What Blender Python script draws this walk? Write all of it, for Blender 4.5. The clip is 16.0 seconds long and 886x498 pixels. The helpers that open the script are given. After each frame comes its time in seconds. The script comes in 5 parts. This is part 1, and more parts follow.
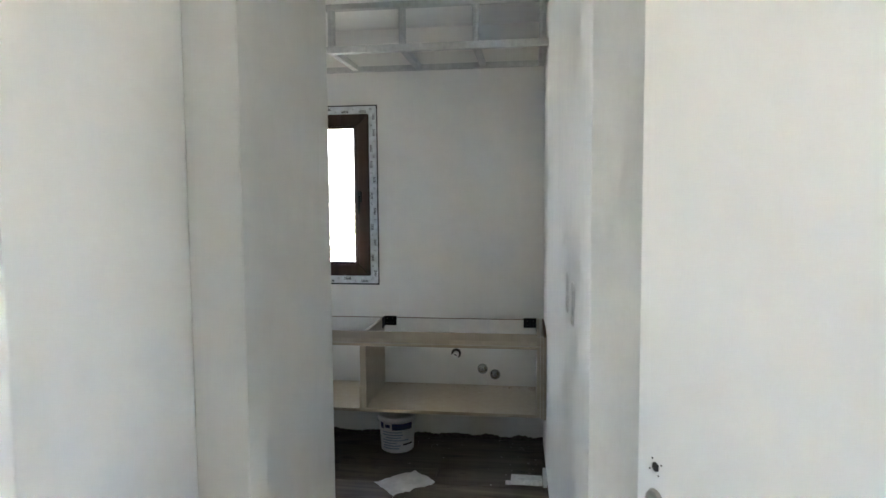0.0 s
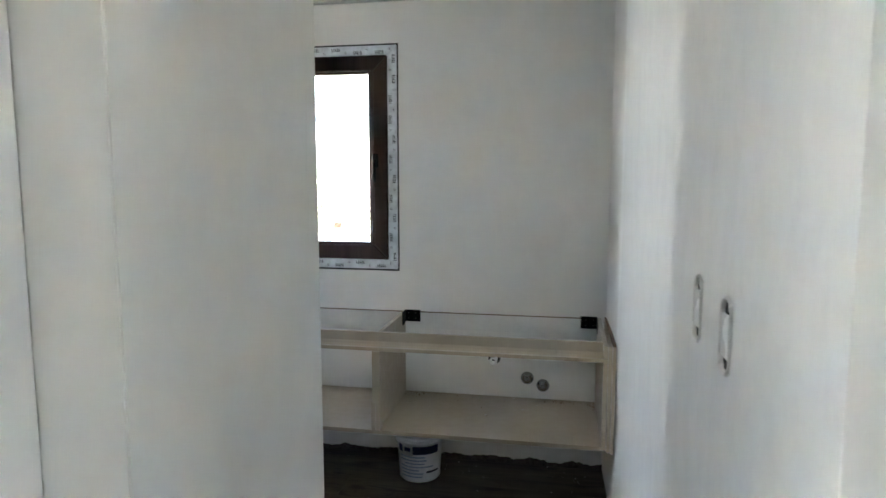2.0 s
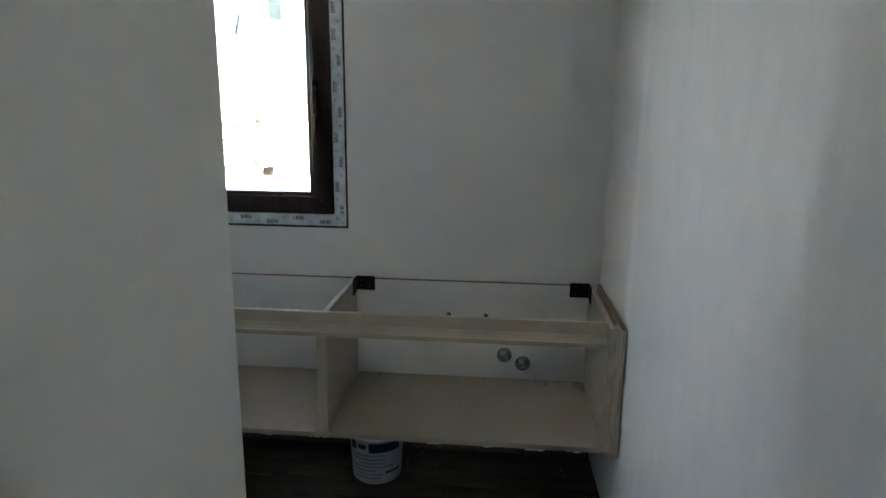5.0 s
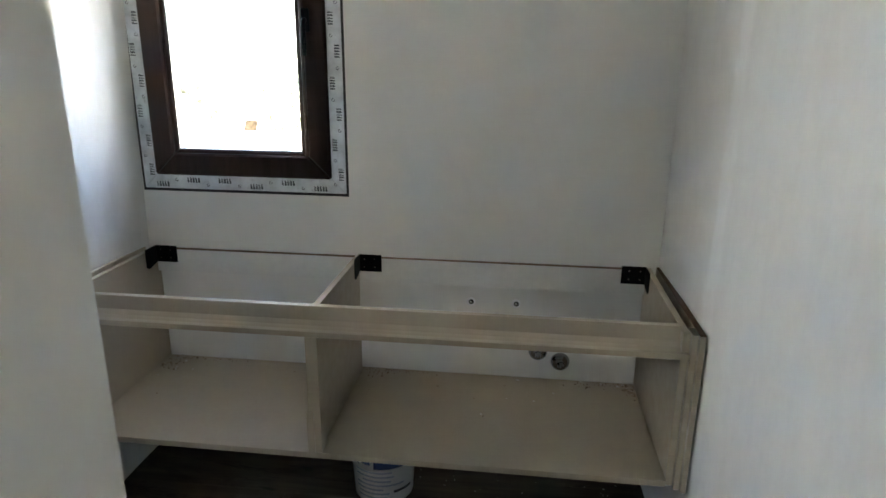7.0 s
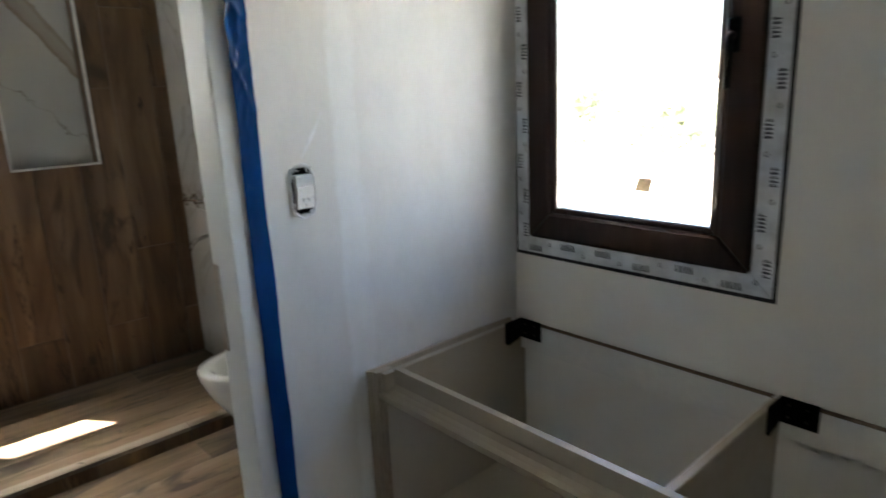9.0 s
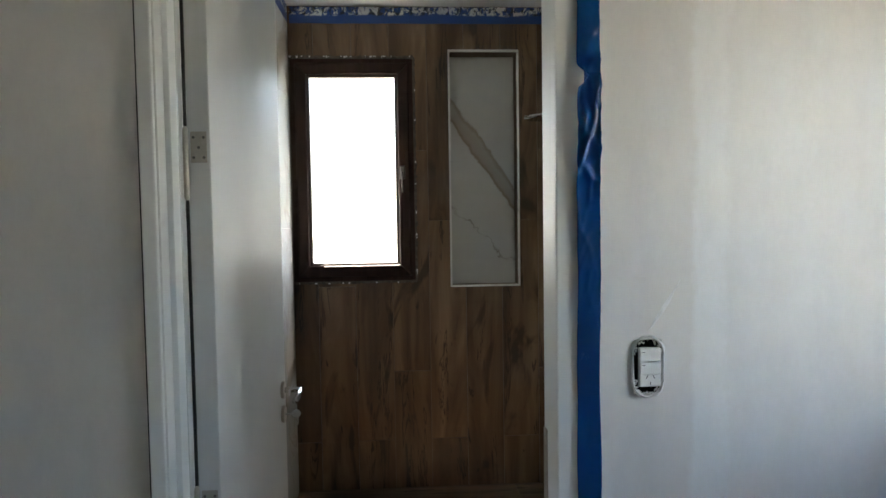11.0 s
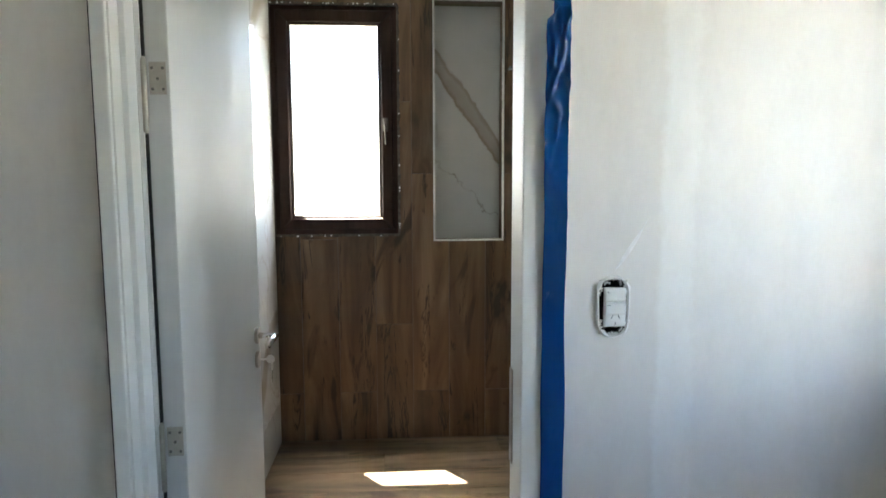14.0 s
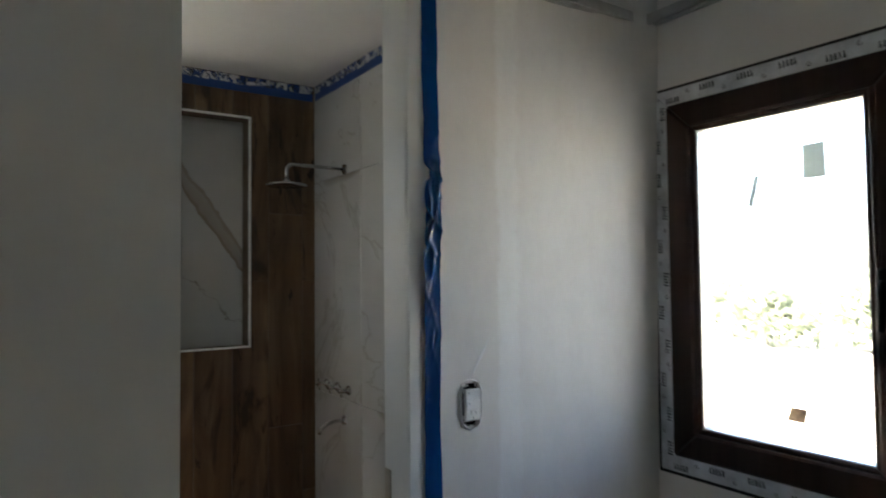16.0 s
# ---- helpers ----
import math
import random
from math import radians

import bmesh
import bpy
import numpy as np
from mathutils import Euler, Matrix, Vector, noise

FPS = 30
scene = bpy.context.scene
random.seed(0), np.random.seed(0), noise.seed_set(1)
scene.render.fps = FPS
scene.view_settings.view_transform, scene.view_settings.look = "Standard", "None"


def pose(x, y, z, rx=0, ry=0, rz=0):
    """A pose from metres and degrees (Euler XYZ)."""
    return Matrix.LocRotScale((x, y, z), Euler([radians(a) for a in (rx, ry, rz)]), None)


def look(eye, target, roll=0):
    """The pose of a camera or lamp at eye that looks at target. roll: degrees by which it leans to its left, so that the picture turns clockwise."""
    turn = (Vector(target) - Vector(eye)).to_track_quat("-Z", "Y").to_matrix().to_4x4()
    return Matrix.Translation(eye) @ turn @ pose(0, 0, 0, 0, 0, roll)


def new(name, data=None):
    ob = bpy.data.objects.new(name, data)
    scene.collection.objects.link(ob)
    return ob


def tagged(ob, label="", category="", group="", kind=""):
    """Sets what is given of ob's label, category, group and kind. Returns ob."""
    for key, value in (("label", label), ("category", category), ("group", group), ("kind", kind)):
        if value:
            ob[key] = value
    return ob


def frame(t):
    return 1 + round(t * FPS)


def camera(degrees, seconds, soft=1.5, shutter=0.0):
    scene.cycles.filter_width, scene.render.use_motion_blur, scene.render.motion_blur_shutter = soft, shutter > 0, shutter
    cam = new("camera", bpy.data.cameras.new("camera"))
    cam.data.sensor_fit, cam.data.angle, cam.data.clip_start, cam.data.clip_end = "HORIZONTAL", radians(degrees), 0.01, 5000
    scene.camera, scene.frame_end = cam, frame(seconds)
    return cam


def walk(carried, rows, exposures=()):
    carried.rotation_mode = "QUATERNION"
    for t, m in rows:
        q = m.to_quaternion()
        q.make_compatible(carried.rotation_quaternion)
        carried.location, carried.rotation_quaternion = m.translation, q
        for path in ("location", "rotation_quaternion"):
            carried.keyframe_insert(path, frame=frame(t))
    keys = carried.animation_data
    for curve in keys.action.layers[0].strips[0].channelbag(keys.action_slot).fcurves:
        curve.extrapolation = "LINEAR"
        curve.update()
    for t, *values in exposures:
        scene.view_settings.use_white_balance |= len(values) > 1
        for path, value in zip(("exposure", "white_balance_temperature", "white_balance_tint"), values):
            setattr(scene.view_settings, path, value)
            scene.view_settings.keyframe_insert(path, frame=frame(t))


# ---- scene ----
cam = camera(69.6, 16.0, shutter=0.3)
# seconds, eye, target, roll
PATH = [
    (0, (0.317, -0.352, 1.497), (0.043, 1.624, 1.349), -0.4),
    (0.5, (0.29, -0.154, 1.476), (-0.052, 1.811, 1.328), -0.2),
    (1, (0.202, 0.059, 1.481), (-0.096, 2.033, 1.361), 0.5),
    (1.5, (0.133, 0.213, 1.468), (-0.071, 2.193, 1.271), 0.4),
    (2, (0.174, 0.454, 1.454), (-0.192, 2.407, 1.227), -0.0),
    (2.5, (0.163, 0.677, 1.446), (-0.257, 2.61, 1.155), -0.6),
    (3, (0.062, 0.889, 1.477), (-0.177, 2.866, 1.295), 1.2),
    (3.5, (0.013, 1.005, 1.496), (-0.218, 2.983, 1.309), 1.5),
    (4, (0.03, 1.04, 1.492), (-0.2785, 3.007, 1.329), -0.9),
    (4.5, (0.022, 1.058, 1.492), (-0.1865, 3.029, 1.239), 0.3),
    (5, (-0.013, 1.048, 1.47), (-0.191, 2.991, 1.031), 0.6),
    (5.2, (0.009, 1.039, 1.478), (-0.201, 2.975, 1.02), 0.6),
    (7.3, (-0.109, 1.665, 1.413), (-0.341, 3.567, 0.839), 0.7),
    (7.5, (-0.136, 1.755, 1.42), (-0.383, 3.655, 0.846), 1.4),
    (8, (-0.171, 1.944, 1.446), (-0.643, 3.786, 0.825), 1.1),
    (8.5, (-0.102, 2.101, 1.414), (-1.167, 3.711, 0.89), -0.3),
    (9, (-0.144, 2.198, 1.447), (-1.595, 3.487, 0.964), -2.6),
    (9.5, (-0.248, 2.293, 1.482), (-1.983, 3.224, 1.133), -2.3),
    (10, (-0.302, 2.363, 1.494), (-2.246, 2.788, 1.296), -2.1),
    (10.2, (-0.280, 2.395, 1.512), (-2.260, 2.605, 1.341), -1.1),
    (12.3, (-0.171, 2.474, 1.541), (-2.167, 2.576, 1.482), -0.5),
    (12.5, (-0.205, 2.49, 1.527), (-2.2, 2.605, 1.459), -0.1),
    (13, (-0.206, 2.478, 1.491), (-2.192, 2.591, 1.282), -0.1),
    (13.5, (-0.2, 2.477, 1.47), (-2.174, 2.58, 1.165), -0.5),
    (14, (-0.208, 2.487, 1.484), (-2.192, 2.631, 1.276), -0.2),
    (14.5, (-0.231, 2.416, 1.549), (-2.216, 2.657, 1.491), 0.2),
    (15, (-0.231, 2.205, 1.589), (-2.156, 2.714, 1.783), -0.1),
    (15.5, (-0.179, 2.071, 1.579), (-1.993, 2.883, 1.8), 0.8),
    (16, (-0.136, 1.975, 1.563), (-1.792, 3.094, 1.639), -0.6),
]
EXPOSURES = [(0.0, 5.55, 6500, 10), (1.5, 5.82, 6450, 10), (2.5, 5.72, 6350, 10), (3.0, 5.3, 6250, 8), (4.0, 4.85, 6150, 8), (4.5, 4.68, 6200, 8), (5.0, 4.88, 6250, 8), (7.5, 5.48, 6950, 10), (8.5, 5.12, 7150, 10), (9.0, 4.6, 7050, 10), (9.5, 4.25, 7000, 9), (10.0, 4.2, 7000, 9), (12.5, 4.9, 6650, 7), (14.0, 5.05, 6800, 7), (15.0, 4.95, 6650, 9), (15.5, 4.8, 6650, 9), (16.0, 3.8, 6800, 10)]
walk(cam, [(t, look(eye, aim, roll)) for t, eye, aim, roll in PATH], EXPOSURES)

# ---------------------------------------------------------------- light
SUN_WAY = Vector((0.333, 0.245, -1.0)).normalized()
world = bpy.data.worlds.new("daylight")
scene.world = world
world.use_nodes = True
wn = world.node_tree
sky = wn.nodes.new("ShaderNodeTexSky")
sky.sky_type, sky.sun_disc = 'NISHITA', False
sky.sun_elevation = math.asin(-SUN_WAY.z)
sky.sun_rotation = math.atan2(-SUN_WAY.x, -SUN_WAY.y)
sky.air_density, sky.dust_density = 1.0, 3.0
wn.links.new(sky.outputs[0], wn.nodes["Background"].inputs[0])
wn.nodes["Background"].inputs[1].default_value = 0.15

sun = new("sun", bpy.data.lights.new("sun", 'SUN'))
sun.data.energy, sun.data.angle, sun.data.color = 4.0, radians(0.55), (1.0, 0.95, 0.87)
sun.rotation_euler = SUN_WAY.to_track_quat("-Z", "Y").to_euler()


def window_lamp(name, m, w, h, watts, colour=(0.93, 0.97, 1.0)):
    """An area lamp that stands in for sky light through one opening."""
    lamp = new(name, bpy.data.lights.new(name, 'AREA'))
    lamp.data.shape, lamp.data.size, lamp.data.size_y = 'RECTANGLE', w, h
    lamp.data.energy, lamp.data.color = watts, colour
    lamp.matrix_world = m
    return lamp


# Fill lamps in two assumed bedroom windows; they brighten the passage.
window_lamp("bedroom_west_fill", look((-2.98, -0.90, 1.55), (0, -0.90, 1.5)), 1.3, 1.2, 0.094)
window_lamp("bedroom_east_fill", look((3.08, -0.90, 1.55), (0, -0.90, 1.5)), 1.3, 1.2, 0.081)
bath_lamp = window_lamp("bathroom_window_light", look((-3.80, 2.165, 1.80), (-1, 2.165, 1.45)), 0.44, 0.96, 0.017)
bath_lamp.data.spread = radians(95)


# ---------------------------------------------------------------- materials
def nodes_of(name, rough=0.5, metal=0.0, spec=0.5):
    m = bpy.data.materials.new(name)
    m.use_nodes = True
    b = m.node_tree.nodes["Principled BSDF"]
    b.inputs["Roughness"].default_value = rough
    b.inputs["Metallic"].default_value = metal
    b.inputs["Specular IOR Level"].default_value = spec
    return m, m.node_tree, b


def coords(nt, scale=(1, 1, 1), rot=(0, 0, 0), per_object=0.0, world_space=True):
    """Metres in the world, shifted piece by piece where asked."""
    g = nt.nodes.new("ShaderNodeNewGeometry")
    out = g.outputs["Position"]
    if per_object:
        o = nt.nodes.new("ShaderNodeObjectInfo")
        mul = nt.nodes.new("ShaderNodeMath")
        mul.operation = 'MULTIPLY'
        mul.inputs[1].default_value = per_object
        nt.links.new(o.outputs["Random"], mul.inputs[0])
        add = nt.nodes.new("ShaderNodeVectorMath")
        add.operation = 'ADD'
        nt.links.new(out, add.inputs[0])
        nt.links.new(mul.outputs[0], add.inputs[1])
        out = add.outputs[0]
    mp = nt.nodes.new("ShaderNodeMapping")
    mp.inputs["Scale"].default_value = scale
    mp.inputs["Rotation"].default_value = rot
    nt.links.new(out, mp.inputs["Vector"])
    return mp.outputs[0]


def noise_of(nt, vec, scale, detail=4.0, rough=0.55, distort=0.0):
    n = nt.nodes.new("ShaderNodeTexNoise")
    n.inputs["Scale"].default_value = scale
    n.inputs["Detail"].default_value = detail
    n.inputs["Roughness"].default_value = rough
    n.inputs["Distortion"].default_value = distort
    nt.links.new(vec, n.inputs["Vector"])
    return n.outputs["Fac"]


def ramp(nt, fac, stops):
    r = nt.nodes.new("ShaderNodeValToRGB")
    e = r.color_ramp.elements
    while len(e) < len(stops):
        e.new(0.5)
    for el, (p, c) in zip(e, stops):
        el.position, el.color = p, (*c, 1) if len(c) == 3 else c
    nt.links.new(fac, r.inputs[0])
    return r.outputs[0]


def mix(nt, fac, a, b, kind='MIX'):
    m = nt.nodes.new("ShaderNodeMix")
    m.data_type, m.blend_type = 'RGBA', kind
    for s, v in ((m.inputs[0], fac), (m.inputs[6], a), (m.inputs[7], b)):
        if isinstance(v, (int, float)):
            s.default_value = v
        elif isinstance(v, tuple):
            s.default_value = (*v, 1)
        else:
            nt.links.new(v, s)
    return m.outputs[2]


def bump(nt, b, height, strength, dist=0.002):
    n = nt.nodes.new("ShaderNodeBump")
    n.inputs["Strength"].default_value = strength
    n.inputs["Distance"].default_value = dist
    nt.links.new(height, n.inputs["Height"])
    nt.links.new(n.outputs[0], b.inputs["Normal"])


def g(v):
    return (v, v, v)


def plaster(name, base, patchy=0.05, rough=0.62):
    """Painted plaster with roller grain, faint patches and filler marks."""
    m, nt, b = nodes_of(name, rough, spec=0.35)
    v = coords(nt)
    big = ramp(nt, noise_of(nt, v, 1.3, 3), [(0.3, g(1 - patchy)), (0.7, g(1.0))])
    mid = ramp(nt, noise_of(nt, v, 9, 5, 0.65), [(0.35, g(1 - patchy * 0.5)), (0.65, g(1.0))])
    nt.links.new(mix(nt, 1.0, mix(nt, 1.0, base, big, 'MULTIPLY'), mid, 'MULTIPLY'), b.inputs["Base Color"])
    nt.links.new(ramp(nt, noise_of(nt, v, 3, 3), [(0.3, g(rough - 0.12)), (0.7, g(rough + 0.1))]), b.inputs["Roughness"])
    bump(nt, b, noise_of(nt, v, 90, 4, 0.6), 0.10, 0.002)
    return m


def plain(name, base, rough=0.5, metal=0.0, vary=0.06, scale=25, relief=0.05, spec=0.5):
    m, nt, b = nodes_of(name, rough, metal, spec)
    v = coords(nt)
    n = noise_of(nt, v, scale, 4)
    dark = tuple(c * (1 - vary) for c in base)
    light = tuple(min(1, c * (1 + vary)) for c in base)
    nt.links.new(ramp(nt, n, [(0.3, dark), (0.7, light)]), b.inputs["Base Color"])
    nt.links.new(ramp(nt, noise_of(nt, v, scale * 0.3, 3), [(0.3, g(max(0.03, rough - 0.08))), (0.7, g(rough + 0.08))]), b.inputs["Roughness"])
    if relief:
        bump(nt, b, noise_of(nt, v, scale * 6, 3), relief, 0.001)
    return m


def wood(name, dark, mid, light, along, rough=0.45, knots=True, bold=1.0):
    """Wood-look porcelain: grain along one axis, with a shift and a tone of its own for each plank."""
    m, nt, b = nodes_of(name, rough)
    s = [8 / bold ** 1.4] * 3
    s[along] = 0.8
    v = coords(nt, tuple(s), per_object=37.0)
    grain = noise_of(nt, v, 1.0, 7, 0.60, 1.8)
    col = ramp(nt, grain, [(0.28, dark), (0.48, mid), (0.72, light)])
    s2 = [60, 60, 60]
    s2[along] = 2.0
    fine = noise_of(nt, coords(nt, tuple(s2), per_object=37.0), 1.0, 4, 0.6)
    col = mix(nt, 0.22 / bold, col, ramp(nt, fine, [(0.3, g(0.55)), (0.7, g(1.1))]), 'MULTIPLY')
    if knots:
        s3 = [4.5, 4.5, 4.5]
        s3[along] = 1.6
        k = noise_of(nt, coords(nt, tuple(s3), per_object=53.0), 1.0, 3, 0.5, 1.6)
        col = mix(nt, ramp(nt, k, [(0.66 - 0.06 * bold, g(0.0)), (0.76 - 0.06 * bold, g(0.85))]), col, tuple(c * 0.45 for c in dark))
        s4 = [11, 11, 11]
        s4[along] = 1.1
        c4 = noise_of(nt, coords(nt, tuple(s4), per_object=71.0), 1.0, 5, 0.62, 0.8)
        crack = ramp(nt, c4, [(0.602 - 0.012 * bold, g(0.0)), (0.602, g(0.6 + 0.2 * bold)), (0.602 + 0.014 * bold, g(0.0))])
        col = mix(nt, crack, col, tuple(c * 0.30 for c in dark))
        s5 = [16, 16, 16]
        s5[along] = 7.0
        spot = noise_of(nt, coords(nt, tuple(s5), per_object=91.0), 1.0, 2, 0.5, 0.5)
        col = mix(nt, ramp(nt, spot, [(0.70, g(0.0)), (0.76, g(0.85))]), col, tuple(c * 0.25 for c in dark))
    if bold > 1:
        # broad pale and dark streaks that run the length of a plank
        s6 = [8, 8, 8]
        s6[along] = 0.30
        streak = noise_of(nt, coords(nt, tuple(s6), per_object=23.0), 1.0, 2, 0.5, 0.3)
        col = mix(nt, 1.0, col, ramp(nt, streak, [(0.34, g(0.62)), (0.50, g(1.0)), (0.66, g(1.35))]), 'MULTIPLY')
    o = nt.nodes.new("ShaderNodeObjectInfo")
    tone = ramp(nt, o.outputs["Random"], [(0.0, g(0.80)), (0.5, g(0.95)), (1.0, g(1.13))])
    col = mix(nt, 1.0, col, tone, 'MULTIPLY')
    nt.links.new(col, b.inputs["Base Color"])
    bump(nt, b, fine, 0.12, 0.001)
    return m


def marble(name, base, vein, rough=0.22):
    m, nt, b = nodes_of(name, rough)
    v = coords(nt, (1, 1, 1), (0.5, 0.6, 0.3), per_object=11.0)
    w = nt.nodes.new("ShaderNodeTexWave")
    w.wave_type, w.bands_direction, w.wave_profile = 'BANDS', 'DIAGONAL', 'SIN'
    w.inputs["Scale"].default_value = 0.42
    w.inputs["Distortion"].default_value = 7.0
    w.inputs["Detail"].default_value = 3.0
    w.inputs["Detail Scale"].default_value = 0.9
    nt.links.new(v, w.inputs["Vector"])
    main = ramp(nt, w.outputs["Fac"], [(0.968, g(0.0)), (0.996, g(0.7))])
    n2 = noise_of(nt, v, 1.0, 5, 0.55, 1.2)
    thin = ramp(nt, n2, [(0.488, g(0.0)), (0.5, g(0.75)), (0.512, g(0.0))])
    cloud = ramp(nt, noise_of(nt, v, 2.2, 5), [(0.3, tuple(c * 0.88 for c in base)), (0.7, base)])
    col = mix(nt, main, cloud, vein)
    col = mix(nt, thin, col, tuple(0.5 * (c + d) for c, d in zip(vein, base)))
    nt.links.new(col, b.inputs["Base Color"])
    return m


def blotched(name, base, stain, lo, hi, scale, rough=0.3, relief=0.4, stretch=(1, 1, 1)):
    """A film or tape with smears of another colour on it."""
    m, nt, b = nodes_of(name, rough)
    v = coords(nt, stretch)
    f = ramp(nt, noise_of(nt, v, scale, 7, 0.68), [(lo, g(0)), (hi, g(1))])
    tone = ramp(nt, noise_of(nt, v, scale * 0.35, 3), [(0.3, tuple(c * 0.72 for c in base)), (0.7, tuple(c * 1.2 for c in base))])
    nt.links.new(mix(nt, f, tone, stain), b.inputs["Base Color"])
    bump(nt, b, noise_of(nt, v, scale * 0.8, 5), relief, 0.003)
    return m


WALL = plaster("wall_plaster", (0.81, 0.795, 0.76), 0.06)


def skimmed(name, left, band, right, u0, u1, soft):
    """Plaster whose board joint has been filled: a ragged pale band down the wall between u0 and u1 along y."""
    m, nt, b = nodes_of(name, 0.62, spec=0.35)
    v = coords(nt)
    sep = nt.nodes.new("ShaderNodeSeparateXYZ")
    nt.links.new(v, sep.inputs[0])

    def edge(at, amount, seed):
        n1 = noise_of(nt, coords(nt, (0, 0.9, 1), per_object=0), 2.6 + seed, 9, 0.74)
        a = nt.nodes.new("ShaderNodeMath")
        a.operation = 'MULTIPLY_ADD'
        a.inputs[1].default_value = amount
        nt.links.new(n1, a.inputs[0])
        nt.links.new(sep.outputs["Y"], a.inputs[2])
        r = nt.nodes.new("ShaderNodeMapRange")
        r.inputs["From Min"].default_value = at + amount * 0.5 - soft
        r.inputs["From Max"].default_value = at + amount * 0.5 + soft
        nt.links.new(a.outputs[0], r.inputs["Value"])
        return r.outputs[0]

    col = mix(nt, edge(u0, 0.10, 0.0), left, band)
    col = mix(nt, edge(u1, 0.15, 1.7), col, right)
    smear = noise_of(nt, coords(nt, (1, 1, 0.35)), 16, 8, 0.75)
    col = mix(nt, 1.0, col, ramp(nt, smear, [(0.36, g(0.955)), (0.55, g(1.0))]), 'MULTIPLY')
    big = ramp(nt, noise_of(nt, v, 1.3, 3), [(0.3, g(0.95)), (0.7, g(1.0))])
    mid = ramp(nt, noise_of(nt, v, 11, 6, 0.7), [(0.35, g(0.965)), (0.65, g(1.0))])
    nt.links.new(mix(nt, 1.0, mix(nt, 1.0, col, big, 'MULTIPLY'), mid, 'MULTIPLY'), b.inputs["Base Color"])
    bump(nt, b, noise_of(nt, v, 90, 4, 0.6), 0.10, 0.002)
    return m


WALL_WEST = skimmed("west_plaster", (0.77, 0.755, 0.725), (0.84, 0.845, 0.83), (0.80, 0.795, 0.775), 2.993, 3.062, 0.007)
WALL_EAST = skimmed("east_plaster", (0.78, 0.775, 0.75), (0.84, 0.835, 0.81), (0.79, 0.775, 0.74), 3.03, 3.10, 0.012)
CEIL = plaster("ceiling_paint", (0.82, 0.82, 0.80), 0.04)
DOOR = plain("door_lacquer", (0.58, 0.59, 0.58), 0.47, vary=0.03, scale=6, relief=0.02, spec=0.35)
DOOR_WHITE = plain("white_door_lacquer", (0.80, 0.79, 0.76), 0.38, vary=0.02, scale=5, relief=0.02)
JAMB, jnt, jb = nodes_of("jamb_paint", 0.5, spec=0.35)
jnt.links.new(ramp(jnt, noise_of(jnt, coords(jnt, (1, 1, 0.3)), 5, 4), [(0.3, (0.74, 0.75, 0.735)), (0.7, (0.77, 0.78, 0.765))]), jb.inputs["Base Color"])
MELAMINE = plain("linen_melamine", (0.40, 0.332, 0.246), 0.38, vary=0.02, scale=90, relief=0.02)
MELAMINE_WHITE = plain("white_melamine", (0.74, 0.73, 0.70), 0.45, vary=0.03, scale=60, relief=0.02)
MDF_EDGE = plain("raw_board_edge", (0.16, 0.10, 0.06), 0.8, vary=0.2, scale=80)
BROWN = wood("brown_laminate", (0.020, 0.0085, 0.0055), (0.038, 0.017, 0.011), (0.056, 0.028, 0.019), 2, 0.52, False)
BROWN.node_tree.nodes["Principled BSDF"].inputs["Specular IOR Level"].default_value = 0.25
DARK_STEEL = plain("dark_steel", (0.15, 0.14, 0.13), 0.35, 0.8)
# Flat black that paints shaded gaps; the key string shares it.
MATT_BLACK = plain("matt_black", (0.012, 0.012, 0.013), 0.6)
FILM = blotched("protective_film", (0.68, 0.715, 0.745), (0.46, 0.48, 0.51), 0.60, 0.70, 45, 0.35, 0.25)
FILM_INK = plain("film_print", (0.05, 0.055, 0.07), 0.5)
BLUE = blotched("blue_masking_film", (0.004, 0.092, 0.33), (0.12, 0.27, 0.48), 0.66, 0.80, 7, 0.22, 0.5, (2, 2, 1))


def smeared_tape(name, base, z_smear):
    """Blue tape whose top strip is scraped with plaster: white flecks and dark torn spots above z_smear."""
    m, nt, b = nodes_of(name, 0.5)
    v = coords(nt)
    sep = nt.nodes.new("ShaderNodeSeparateXYZ")
    nt.links.new(v, sep.inputs[0])
    a = nt.nodes.new("ShaderNodeMath")
    a.operation = 'MULTIPLY_ADD'
    a.inputs[1].default_value = 0.05
    nt.links.new(noise_of(nt, coords(nt, (1, 1, 0)), 7, 6, 0.7), a.inputs[0])
    nt.links.new(sep.outputs["Z"], a.inputs[2])
    r = nt.nodes.new("ShaderNodeMapRange")
    r.inputs["From Min"].default_value = z_smear + 0.022
    r.inputs["From Max"].default_value = z_smear + 0.030
    nt.links.new(a.outputs[0], r.inputs["Value"])
    slant = coords(nt, (1, 1, 0.8), (0.5, 0.4, 0.0))
    white = ramp(nt, noise_of(nt, slant, 26, 7, 0.72, 0.6), [(0.49, g(0)), (0.54, g(1))])
    torn = ramp(nt, noise_of(nt, slant, 40, 5, 0.65), [(0.48, g(0)), (0.55, g(1))])
    tone = ramp(nt, noise_of(nt, v, 4, 3), [(0.3, tuple(c * 0.75 for c in base)), (0.7, tuple(c * 1.2 for c in base))])
    worn = mix(nt, white, mix(nt, torn, tone, (0.006, 0.014, 0.030)), (0.62, 0.65, 0.67))
    nt.links.new(mix(nt, r.outputs[0], tone, worn), b.inputs["Base Color"])
    bump(nt, b, noise_of(nt, v, 40, 5), 0.3, 0.002)
    return m


